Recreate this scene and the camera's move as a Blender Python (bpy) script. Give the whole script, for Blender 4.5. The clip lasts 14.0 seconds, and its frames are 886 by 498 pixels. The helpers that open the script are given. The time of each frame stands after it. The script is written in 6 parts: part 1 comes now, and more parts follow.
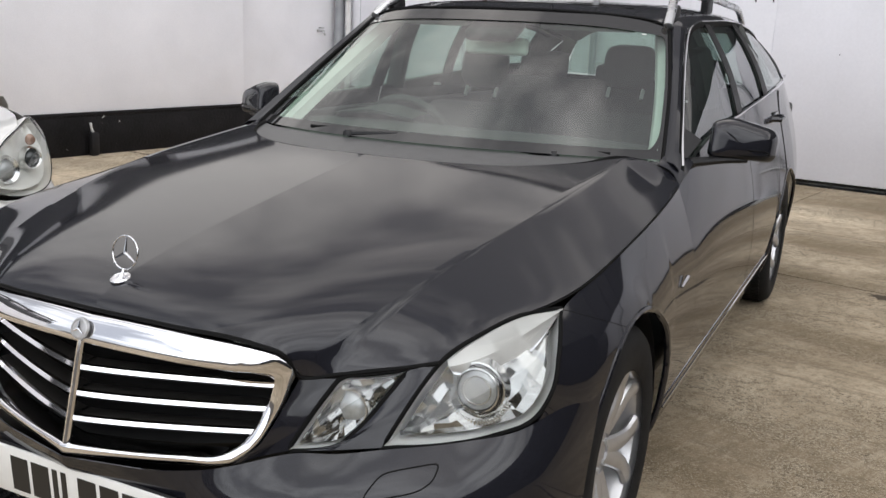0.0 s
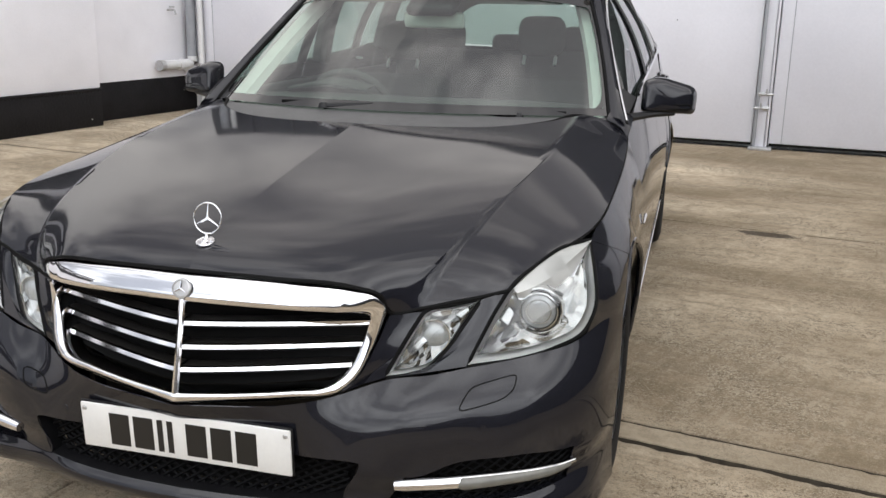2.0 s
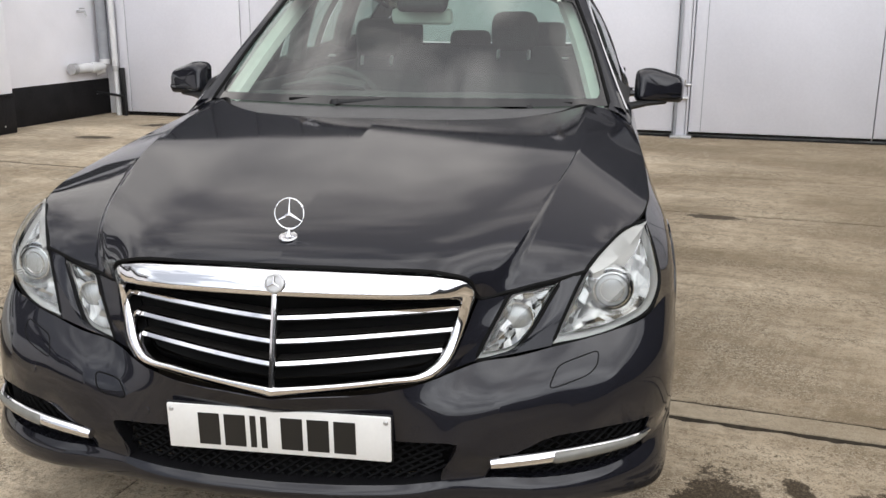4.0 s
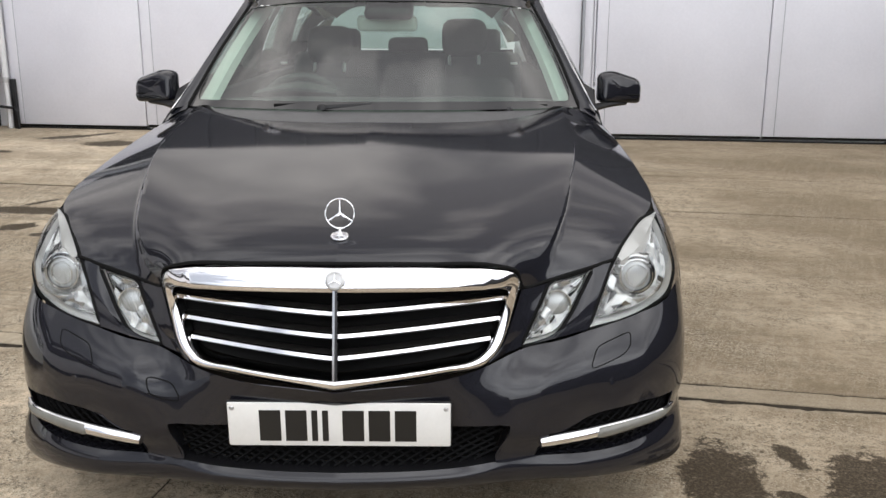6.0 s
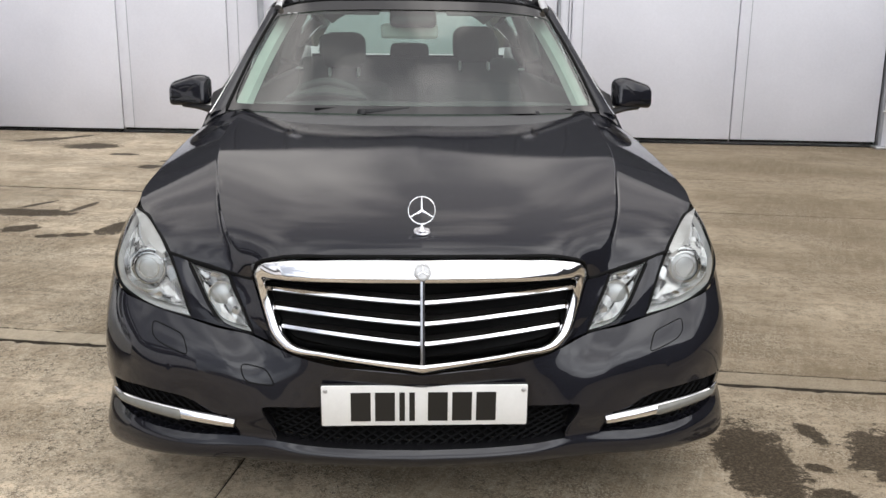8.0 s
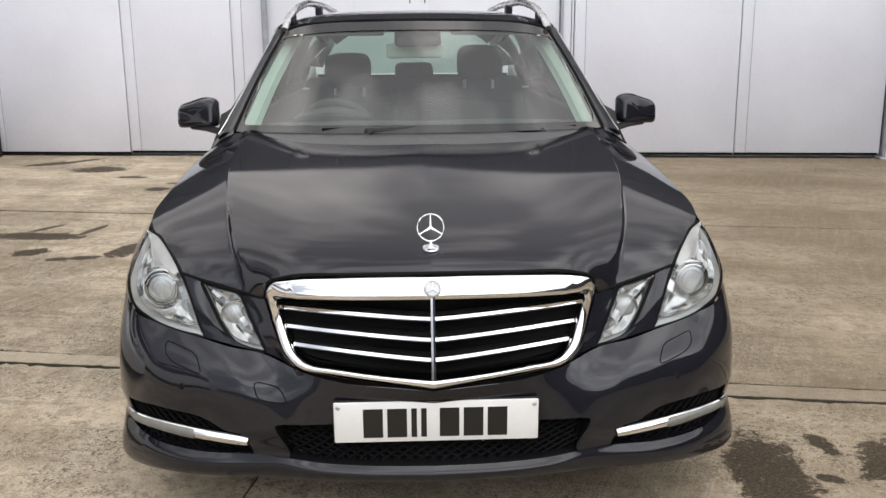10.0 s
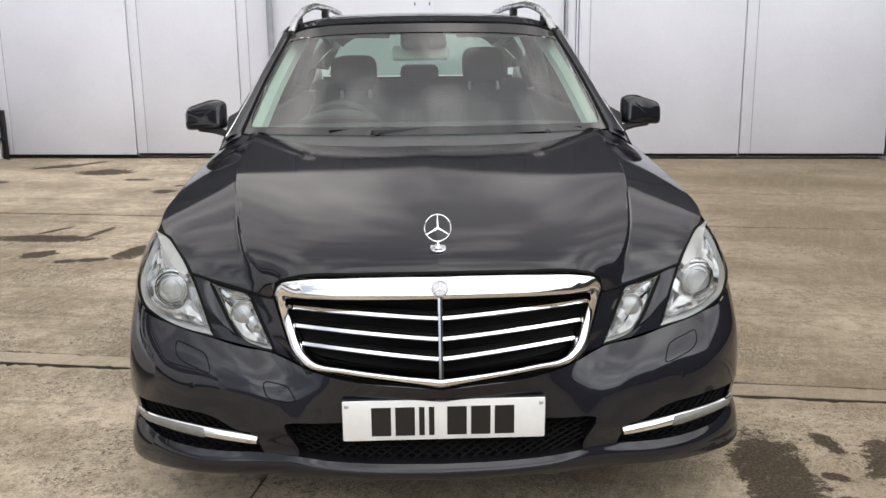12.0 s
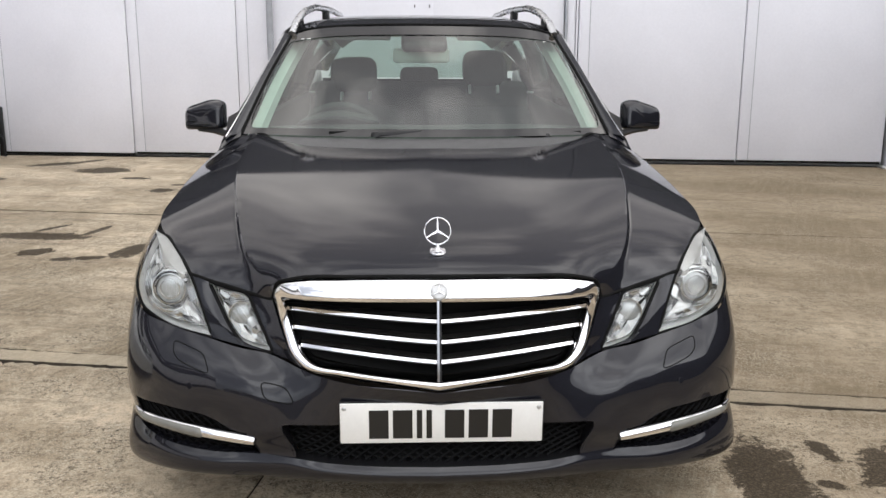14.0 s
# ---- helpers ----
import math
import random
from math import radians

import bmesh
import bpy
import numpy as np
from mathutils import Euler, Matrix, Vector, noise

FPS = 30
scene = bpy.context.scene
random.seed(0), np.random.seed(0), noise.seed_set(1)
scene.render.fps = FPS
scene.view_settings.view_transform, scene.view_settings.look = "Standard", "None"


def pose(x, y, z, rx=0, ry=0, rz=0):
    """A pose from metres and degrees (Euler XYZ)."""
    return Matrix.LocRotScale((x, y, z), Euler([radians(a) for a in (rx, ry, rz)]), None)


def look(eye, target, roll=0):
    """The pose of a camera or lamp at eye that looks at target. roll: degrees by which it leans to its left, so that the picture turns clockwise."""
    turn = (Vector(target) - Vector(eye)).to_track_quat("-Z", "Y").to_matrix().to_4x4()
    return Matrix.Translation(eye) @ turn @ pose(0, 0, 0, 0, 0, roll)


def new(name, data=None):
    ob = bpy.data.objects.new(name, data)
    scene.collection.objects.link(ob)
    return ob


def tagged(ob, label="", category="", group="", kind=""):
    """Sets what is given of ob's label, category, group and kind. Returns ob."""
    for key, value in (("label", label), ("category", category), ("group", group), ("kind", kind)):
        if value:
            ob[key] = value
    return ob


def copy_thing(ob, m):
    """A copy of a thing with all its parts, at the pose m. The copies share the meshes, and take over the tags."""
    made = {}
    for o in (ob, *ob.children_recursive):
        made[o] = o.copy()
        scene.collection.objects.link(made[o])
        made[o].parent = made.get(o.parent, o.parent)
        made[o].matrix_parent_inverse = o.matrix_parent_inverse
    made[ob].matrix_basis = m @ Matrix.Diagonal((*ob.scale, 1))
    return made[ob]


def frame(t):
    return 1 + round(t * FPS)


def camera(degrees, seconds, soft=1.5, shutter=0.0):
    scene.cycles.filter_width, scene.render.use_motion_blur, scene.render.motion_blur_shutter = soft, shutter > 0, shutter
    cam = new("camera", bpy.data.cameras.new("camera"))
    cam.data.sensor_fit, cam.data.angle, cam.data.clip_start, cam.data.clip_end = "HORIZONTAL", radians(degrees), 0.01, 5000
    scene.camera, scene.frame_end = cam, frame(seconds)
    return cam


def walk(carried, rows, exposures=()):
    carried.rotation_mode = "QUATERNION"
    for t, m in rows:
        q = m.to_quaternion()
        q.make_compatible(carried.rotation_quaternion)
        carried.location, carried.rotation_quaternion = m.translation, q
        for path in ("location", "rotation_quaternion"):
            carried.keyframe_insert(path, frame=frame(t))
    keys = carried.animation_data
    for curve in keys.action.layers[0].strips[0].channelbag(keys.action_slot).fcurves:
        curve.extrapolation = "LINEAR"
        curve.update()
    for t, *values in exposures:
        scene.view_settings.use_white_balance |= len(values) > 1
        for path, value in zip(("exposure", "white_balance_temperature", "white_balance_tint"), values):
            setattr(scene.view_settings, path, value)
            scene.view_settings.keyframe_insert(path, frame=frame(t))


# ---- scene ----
cam = camera(51.5, 14.0)
PATH = [
    (0, (1.395, -1.265, 1.323), (0.54, 0.481, 0.851), 2.4),
    (0.5, (1.318, -1.331, 1.312), (0.525, 0.434, 0.805), 1.2),
    (1, (1.229, -1.43, 1.312), (0.526, 0.366, 0.782), 1.3),
    (1.5, (1.124, -1.601, 1.321), (0.533, 0.236, 0.793), 1.1),
    (2, (1.046, -1.726, 1.319), (0.542, 0.14, 0.805), 1.0),
    (2.5, (0.928, -1.766, 1.316), (0.478, 0.12, 0.826), 1.8),
    (3, (0.801, -1.797, 1.306), (0.402, 0.098, 0.808), 0.9),
    (3.5, (0.736, -1.816, 1.306), (0.397, 0.089, 0.799), 0.1),
    (4, (0.645, -1.887, 1.307), (0.366, 0.025, 0.792), 0.3),
    (4.2, (0.602, -1.926, 1.31), (0.345, -0.01, 0.799), 0.3),
    (6.3, (0.227, -2.038, 1.305), (0.237, -0.101, 0.806), 0.1),
    (6.5, (0.204, -2.042, 1.306), (0.229, -0.108, 0.798), 0.1),
    (7, (0.116, -2.103, 1.312), (0.189, -0.169, 0.807), 0.6),
    (7.5, (0.008, -2.169, 1.32), (0.11, -0.235, 0.823), 0.4),
    (8, (-0.053, -2.216, 1.328), (0.038, -0.28, 0.835), 0.6),
    (8.5, (-0.067, -2.234, 1.32), (0.019, -0.3, 0.818), 0.8),
    (9, (-0.062, -2.236, 1.328), (0.028, -0.298, 0.843), 0.1),
    (9.2, (-0.058, -2.231, 1.33), (0.03, -0.29, 0.858), -0.1),
    (11.5, (-0.072, -2.263, 1.331), (0.0, -0.316, 0.882), -0.6),
    (12, (-0.069, -2.263, 1.331), (-0.001, -0.316, 0.88), -0.6),
    (12.5, (-0.067, -2.266, 1.332), (0.006, -0.319, 0.877), -0.4),
    (13, (-0.066, -2.266, 1.33), (0.014, -0.321, 0.872), -0.2),
    (13.5, (-0.069, -2.266, 1.333), (0.014, -0.32, 0.879), 0.0),
    (14, (-0.079, -2.262, 1.333), (-0.002, -0.314, 0.887), 0.2),
]
walk(cam, [(t, look(eye, target, roll)) for t, eye, target, roll in PATH],
     exposures=((0.0, 0.12), (3.0, 0.29), (8.0, 0.28), (12.0, 0.30), (14.0, 0.30)))

# ---- world, sun, exposure ----
world = bpy.data.worlds.new("cloudy_sky")
scene.world = world
world.use_nodes = True
wn, wl = world.node_tree.nodes, world.node_tree.links
wn.clear()
w_out = wn.new("ShaderNodeOutputWorld")
w_bg = wn.new("ShaderNodeBackground")
w_sky = wn.new("ShaderNodeTexSky")
w_sky.sky_type, w_sky.sun_disc = "NISHITA", False
w_sky.sun_elevation, w_sky.sun_rotation = radians(49), radians(151)
w_geo = wn.new("ShaderNodeTexCoord")
w_map = wn.new("ShaderNodeMapping")
w_map.inputs["Scale"].default_value, w_map.inputs["Location"].default_value = (1.0, 1.0, 1.7), (-7.04, 7.32, 14.52)
w_noise = wn.new("ShaderNodeTexNoise")
w_noise.inputs["Scale"].default_value, w_noise.inputs["Detail"].default_value = 2.6, 6.0
w_noise.inputs["Roughness"].default_value, w_noise.inputs["Distortion"].default_value = 0.52, 0.2
w_ramp = wn.new("ShaderNodeValToRGB")
w_ramp.color_ramp.elements[0].position, w_ramp.color_ramp.elements[0].color = 0.41, (4.45, 4.4, 4.5, 1)
w_ramp.color_ramp.elements[1].position, w_ramp.color_ramp.elements[1].color = 0.63, (14.2, 14.0, 13.7, 1)
w_cover = wn.new("ShaderNodeMix")
w_cover.data_type = "RGBA"
w_cover.inputs[0].default_value = 0.86
wl.new(w_geo.outputs["Generated"], w_map.inputs["Vector"])
wl.new(w_map.outputs[0], w_noise.inputs["Vector"])
wl.new(w_noise.outputs["Fac"], w_ramp.inputs[0])
wl.new(w_sky.outputs[0], w_cover.inputs[6])
wl.new(w_ramp.outputs[0], w_cover.inputs[7])
w_sep = wn.new("ShaderNodeVectorMath")
w_sep.operation = "DOT_PRODUCT"
w_sep.inputs[1].default_value = Vector((2.2, -4.0, 5.2)).normalized()
w_grad = wn.new("ShaderNodeMapRange")
w_grad.inputs["From Min"].default_value, w_grad.inputs["From Max"].default_value = -0.25, 1.0
w_grad.inputs["To Min"].default_value, w_grad.inputs["To Max"].default_value = 0.66, 1.36
w_mul = wn.new("ShaderNodeVectorMath")
w_mul.operation = "SCALE"
wl.new(w_geo.outputs["Generated"], w_sep.inputs[0])
wl.new(w_sep.outputs["Value"], w_grad.inputs["Value"])
wl.new(w_cover.outputs[2], w_mul.inputs[0])
wl.new(w_grad.outputs[0], w_mul.inputs["Scale"])
# warmer cloud over the building, bluer sky over the open side
w_axis = wn.new("ShaderNodeSeparateXYZ")
w_side = wn.new("ShaderNodeMapRange")
w_side.inputs["From Min"].default_value, w_side.inputs["From Max"].default_value = -0.6, 0.8
w_tint = wn.new("ShaderNodeMix")
w_tint.data_type = "RGBA"
w_tint.inputs[6].default_value, w_tint.inputs[7].default_value = (0.965, 1.0, 1.06, 1), (1.045, 1.0, 0.965, 1)
w_tinted = wn.new("ShaderNodeVectorMath")
w_tinted.operation = "MULTIPLY"
wl.new(w_geo.outputs["Generated"], w_axis.inputs[0])
wl.new(w_axis.outputs["Y"], w_side.inputs["Value"])
wl.new(w_side.outputs[0], w_tint.inputs[0])
wl.new(w_mul.outputs[0], w_tinted.inputs[0])
wl.new(w_tint.outputs[2], w_tinted.inputs[1])
wl.new(w_tinted.outputs[0], w_bg.inputs[0])
w_bg.inputs[1].default_value = 0.13
wl.new(w_bg.outputs[0], w_out.inputs[0])

sun = new("sun", bpy.data.lights.new("sun", "SUN"))
sun.data.energy, sun.data.angle, sun.data.color = 1.0, radians(100), (1.0, 0.96, 0.9)
sun.matrix_world = look((0, 0, 12), (-2.2, 4.0, 6.8))


# ---- materials ----
def principled(name, color, rough=0.5, metal=0.0, coat=0.0, **extra):
    m = bpy.data.materials.new(name)
    m.use_nodes = True
    b = m.node_tree.nodes["Principled BSDF"]
    b.inputs["Base Color"].default_value = (*color, 1)
    b.inputs["Roughness"].default_value = rough
    b.inputs["Metallic"].default_value = metal
    b.inputs["Coat Weight"].default_value = coat
    b.inputs["Coat Roughness"].default_value = 0.02
    for k, v in extra.items():
        b.inputs[k.replace("_", " ")].default_value = v
    return m


def vary(m, scale=8.0, amount=0.25, bump=0.0, bump_scale=120.0, rough=0.0, stretch=(1, 1, 1)):
    """Two-scale variation of the base colour, with fine relief."""
    nt = m.node_tree
    b = nt.nodes["Principled BSDF"]
    tc = nt.nodes.new("ShaderNodeTexCoord")
    mp = nt.nodes.new("ShaderNodeMapping")
    mp.inputs["Scale"].default_value = stretch
    nt.links.new(tc.outputs["Object"], mp.inputs[0])
    big, fine = nt.nodes.new("ShaderNodeTexNoise"), nt.nodes.new("ShaderNodeTexNoise")
    big.inputs["Scale"].default_value, big.inputs["Detail"].default_value = scale, 5
    fine.inputs["Scale"].default_value, fine.inputs["Detail"].default_value = bump_scale, 3
    nt.links.new(mp.outputs[0], big.inputs["Vector"])
    nt.links.new(mp.outputs[0], fine.inputs["Vector"])
    add = nt.nodes.new("ShaderNodeMath")
    add.operation = "MULTIPLY_ADD"
    nt.links.new(fine.outputs["Fac"], add.inputs[0])
    add.inputs[1].default_value = 0.35
    nt.links.new(big.outputs["Fac"], add.inputs[2])
    rng = nt.nodes.new("ShaderNodeMapRange")
    rng.inputs["From Min"].default_value, rng.inputs["From Max"].default_value = 0.35, 1.0
    rng.inputs["To Min"].default_value, rng.inputs["To Max"].default_value = 1 - amount, 1 + amount
    nt.links.new(add.outputs[0], rng.inputs["Value"])
    mul = nt.nodes.new("ShaderNodeVectorMath")
    mul.operation = "SCALE"
    mul.inputs[0].default_value = b.inputs["Base Color"].default_value[:3]
    nt.links.new(rng.outputs[0], mul.inputs["Scale"])
    nt.links.new(mul.outputs[0], b.inputs["Base Color"])
    if rough:
        r = nt.nodes.new("ShaderNodeMapRange")
        r0 = b.inputs["Roughness"].default_value
        r.inputs["To Min"].default_value, r.inputs["To Max"].default_value = max(0.02, r0 - rough), min(1, r0 + rough)
        nt.links.new(big.outputs["Fac"], r.inputs["Value"])
        nt.links.new(r.outputs[0], b.inputs["Roughness"])
    if bump:
        bp = nt.nodes.new("ShaderNodeBump")
        bp.inputs["Strength"].default_value, bp.inputs["Distance"].default_value = 1.0, bump
        nt.links.new(fine.outputs["Fac"], bp.inputs["Height"])
        nt.links.new(bp.outputs[0], b.inputs["Normal"])
    return m


def clear_glass(name, tint, gloss=0.075, rough=0.0):
    """Thin glass: tinted see-through with a mirror gloss that grows towards grazing angles."""
    m = bpy.data.materials.new(name)
    m.use_nodes = True
    nt = m.node_tree
    nt.nodes.clear()
    out = nt.nodes.new("ShaderNodeOutputMaterial")
    mix, lw = nt.nodes.new("ShaderNodeMixShader"), nt.nodes.new("ShaderNodeLayerWeight")
    tr, gl = nt.nodes.new("ShaderNodeBsdfTransparent"), nt.nodes.new("ShaderNodeBsdfGlossy")
    tr.inputs[0].default_value = (*tint, 1)
    gl.inputs["Roughness"].default_value = rough
    lw.inputs["Blend"].default_value = 0.5
    pw, sc = nt.nodes.new("ShaderNodeMath"), nt.nodes.new("ShaderNodeMapRange")
    pw.operation = "POWER"
    pw.inputs[1].default_value = 5.0
    sc.inputs["To Min"].default_value, sc.inputs["To Max"].default_value = gloss, 1.0
    nt.links.new(lw.outputs["Facing"], pw.inputs[0])
    nt.links.new(pw.outputs[0], sc.inputs["Value"])
    nt.links.new(sc.outputs[0], mix.inputs[0])
    nt.links.new(tr.outputs[0], mix.inputs[1])
    nt.links.new(gl.outputs[0], mix.inputs[2])
    nt.links.new(mix.outputs[0], out.inputs[0])
    return m


def flecks(m, scale, level, color):
    """Small chips of another colour in a coat of paint."""
    nt = m.node_tree
    b = nt.nodes["Principled BSDF"]
    tc, n, rng, mix = nt.nodes.new("ShaderNodeTexCoord"), nt.nodes.new("ShaderNodeTexNoise"), nt.nodes.new("ShaderNodeMapRange"), nt.nodes.new("ShaderNodeMix")
    n.inputs["Scale"].default_value, n.inputs["Detail"].default_value = scale, 4
    rng.inputs["From Min"].default_value, rng.inputs["From Max"].default_value = level, level + 0.012
    mix.data_type = "RGBA"
    mix.inputs[7].default_value = (*color, 1)
    nt.links.new(tc.outputs["Object"], n.inputs["Vector"])
    nt.links.new(n.outputs["Fac"], rng.inputs["Value"])
    nt.links.new(rng.outputs[0], mix.inputs[0])
    nt.links.new(b.inputs["Base Color"].links[0].from_socket, mix.inputs[6])
    nt.links.new(mix.outputs[2], b.inputs["Base Color"])
    return m


PAINT = vary(principled("car_paint", (0.0125, 0.0128, 0.0170), 0.36, 0.16, 1.0, Specular_IOR_Level=0.0, Coat_IOR=1.5, Coat_Roughness=0.05), 900, 0.3, 0, 2500)
CHROME = vary(principled("chrome", (0.86, 0.86, 0.88), 0.06, 1.0), 12, 0.04, 0, 300, 0.03)
SATIN = vary(principled("satin_aluminium", (0.72, 0.73, 0.75), 0.28, 1.0), 20, 0.06, 0, 500, 0.08)
COWL = vary(principled("cowl_plastic", (0.085, 0.085, 0.086), 0.42), 30, 0.2, 0.0003, 700)
LOUVRE = vary(principled("louvre_black", (0.016, 0.015, 0.014), 0.28), 30, 0.25)
BLACK = vary(principled("black_plastic", (0.008, 0.008, 0.009), 0.45, Specular_IOR_Level=0.35), 30, 0.3, 0.0002, 900)
MESH = principled("mesh_black", (0.004, 0.004, 0.0045), 0.7, Specular_IOR_Level=0.12)
GLOSSBLACK = vary(principled("gloss_black", (0.006, 0.006, 0.007), 0.12, 0, 0.5), 30, 0.2)
RUBBER = vary(principled("rubber", (0.012, 0.012, 0.0125), 0.75, Specular_IOR_Level=0.2), 25, 0.35, 0.0004, 260)
SEAL = principled("seal_black", (0.003, 0.003, 0.003), 0.7, Specular_IOR_Level=0.15)
ALLOY = vary(principled("alloy", (0.58, 0.58, 0.59), 0.34, 0.75), 30, 0.1, 0, 600, 0.08)
REFLECTOR = vary(principled("lamp_reflector", (0.74, 0.74, 0.73), 0.1, 0.95), 14, 0.06, 0, 200, 0.05)
LAMPGREY = vary(principled("lamp_bezel", (0.63, 0.63, 0.615), 0.32, 0.05), 18, 0.06)
LAMPGLASS = clear_glass("lamp_cover", (0.93, 0.95, 0.95))
FROST = vary(principled("frosted_lens", (0.55, 0.54, 0.52), 0.3, 0.1), 20, 0.08, 0.0004, 300)
LENS = vary(principled("projector_lens", (0.42, 0.43, 0.43), 0.22, 0.3, 1.0), 60, 0.2)
LEDLENS = vary(principled("led_lens", (0.15, 0.148, 0.132), 0.22, 0.0, 0.35), 40, 0.15, 0.0003, 400)
MIRRORED = vary(principled("lamp_mirror", (0.40, 0.40, 0.395), 0.045, 0.95), 14, 0.04, 0, 200, 0.03)
FRIT = vary(principled("printed_border", (0.012, 0.012, 0.012), 0.03, 0, 0, Specular_IOR_Level=0.9), 30, 0.2)
GLASS = clear_glass("windscreen_glass", (0.69, 0.84, 0.75), 0.18)
SIDEGLASS = clear_glass("side_glass", (0.56, 0.68, 0.64), 0.22)
PLATE = vary(principled("plate_white", (0.80, 0.80, 0.78), 0.3, 0, 0.3), 15, 0.05)
PLATEBLACK = principled("plate_black", (0.012, 0.012, 0.012), 0.35)
FABRIC = vary(principled("seat_cloth", (0.055, 0.057, 0.055), 0.85), 30, 0.3, 0.0006, 500)
TRIM = vary(principled("cabin_trim", (0.058, 0.06, 0.058), 0.65), 20, 0.25, 0.0004, 500)
HEADLINER = vary(principled("headliner", (0.34, 0.34, 0.33), 0.9), 20, 0.12, 0.0004, 400)
PALETRIM = vary(principled("pale_trim", (0.74, 0.74, 0.72), 0.7), 20, 0.08, 0.0003, 400)
POSTWHITE = principled("bright_post", (0.86, 0.86, 0.86), 0.25, 0.3)
LAMPWHITE = vary(principled("lamp_white", (0.88, 0.87, 0.83), 0.22, 0.1, 0.4), 14, 0.08)
SMOKED = vary(principled("smoked_lens", (0.05, 0.055, 0.055), 0.1, 0.2, 1.0), 40, 0.2)
AMBER = principled("amber_lens", (0.34, 0.20, 0.14), 0.2, 0.3, 0.6)
SILVERPAINT = vary(principled("silver_paint", (0.76, 0.76, 0.74), 0.34, 0.2, 1.0), 700, 0.1)
WALLWHITE = vary(principled("white_wall_paint", (0.84, 0.834, 0.870), 0.62), 1.3, 0.1, 0.0012, 90, 0.1)
DOORWHITE = vary(principled("white_door_paint", (0.675, 0.671, 0.712), 0.42), 1.1, 0.09, 0.0006, 40, 0.08)
PLINTH = flecks(vary(principled("black_plinth_paint", (0.0105, 0.0100, 0.0108), 0.55, Specular_IOR_Level=0.16), 5, 0.7, 0.004, 45, 0.2), 9, 0.735, (0.6, 0.6, 0.58))
BRICK = vary(principled("grey_brick", (0.24, 0.235, 0.23), 0.85), 3, 0.4, 0.003, 30)
CLADDING = vary(principled("dark_cladding", (0.019, 0.0195, 0.022), 0.55), 3, 0.3, 0.001, 40)
GAP = principled("dark_gap", (0.008, 0.008, 0.008), 0.9)
FILLER = vary(principled("joint_dirt", (0.05, 0.040, 0.027), 0.95), 20, 0.6, 0.004, 60)
PIPEGREY = vary(principled("grey_pipe", (0.30, 0.31, 0.33), 0.4), 9, 0.2, 0.0006, 80)
PIPEWHITE = vary(principled("white_pipe", (0.66, 0.66, 0.66), 0.45), 9, 0.12, 0.0006, 80)
GALV = vary(principled("galvanised_steel", (0.52, 0.52, 0.52), 0.4, 0.7), 30, 0.25, 0.0003, 300)


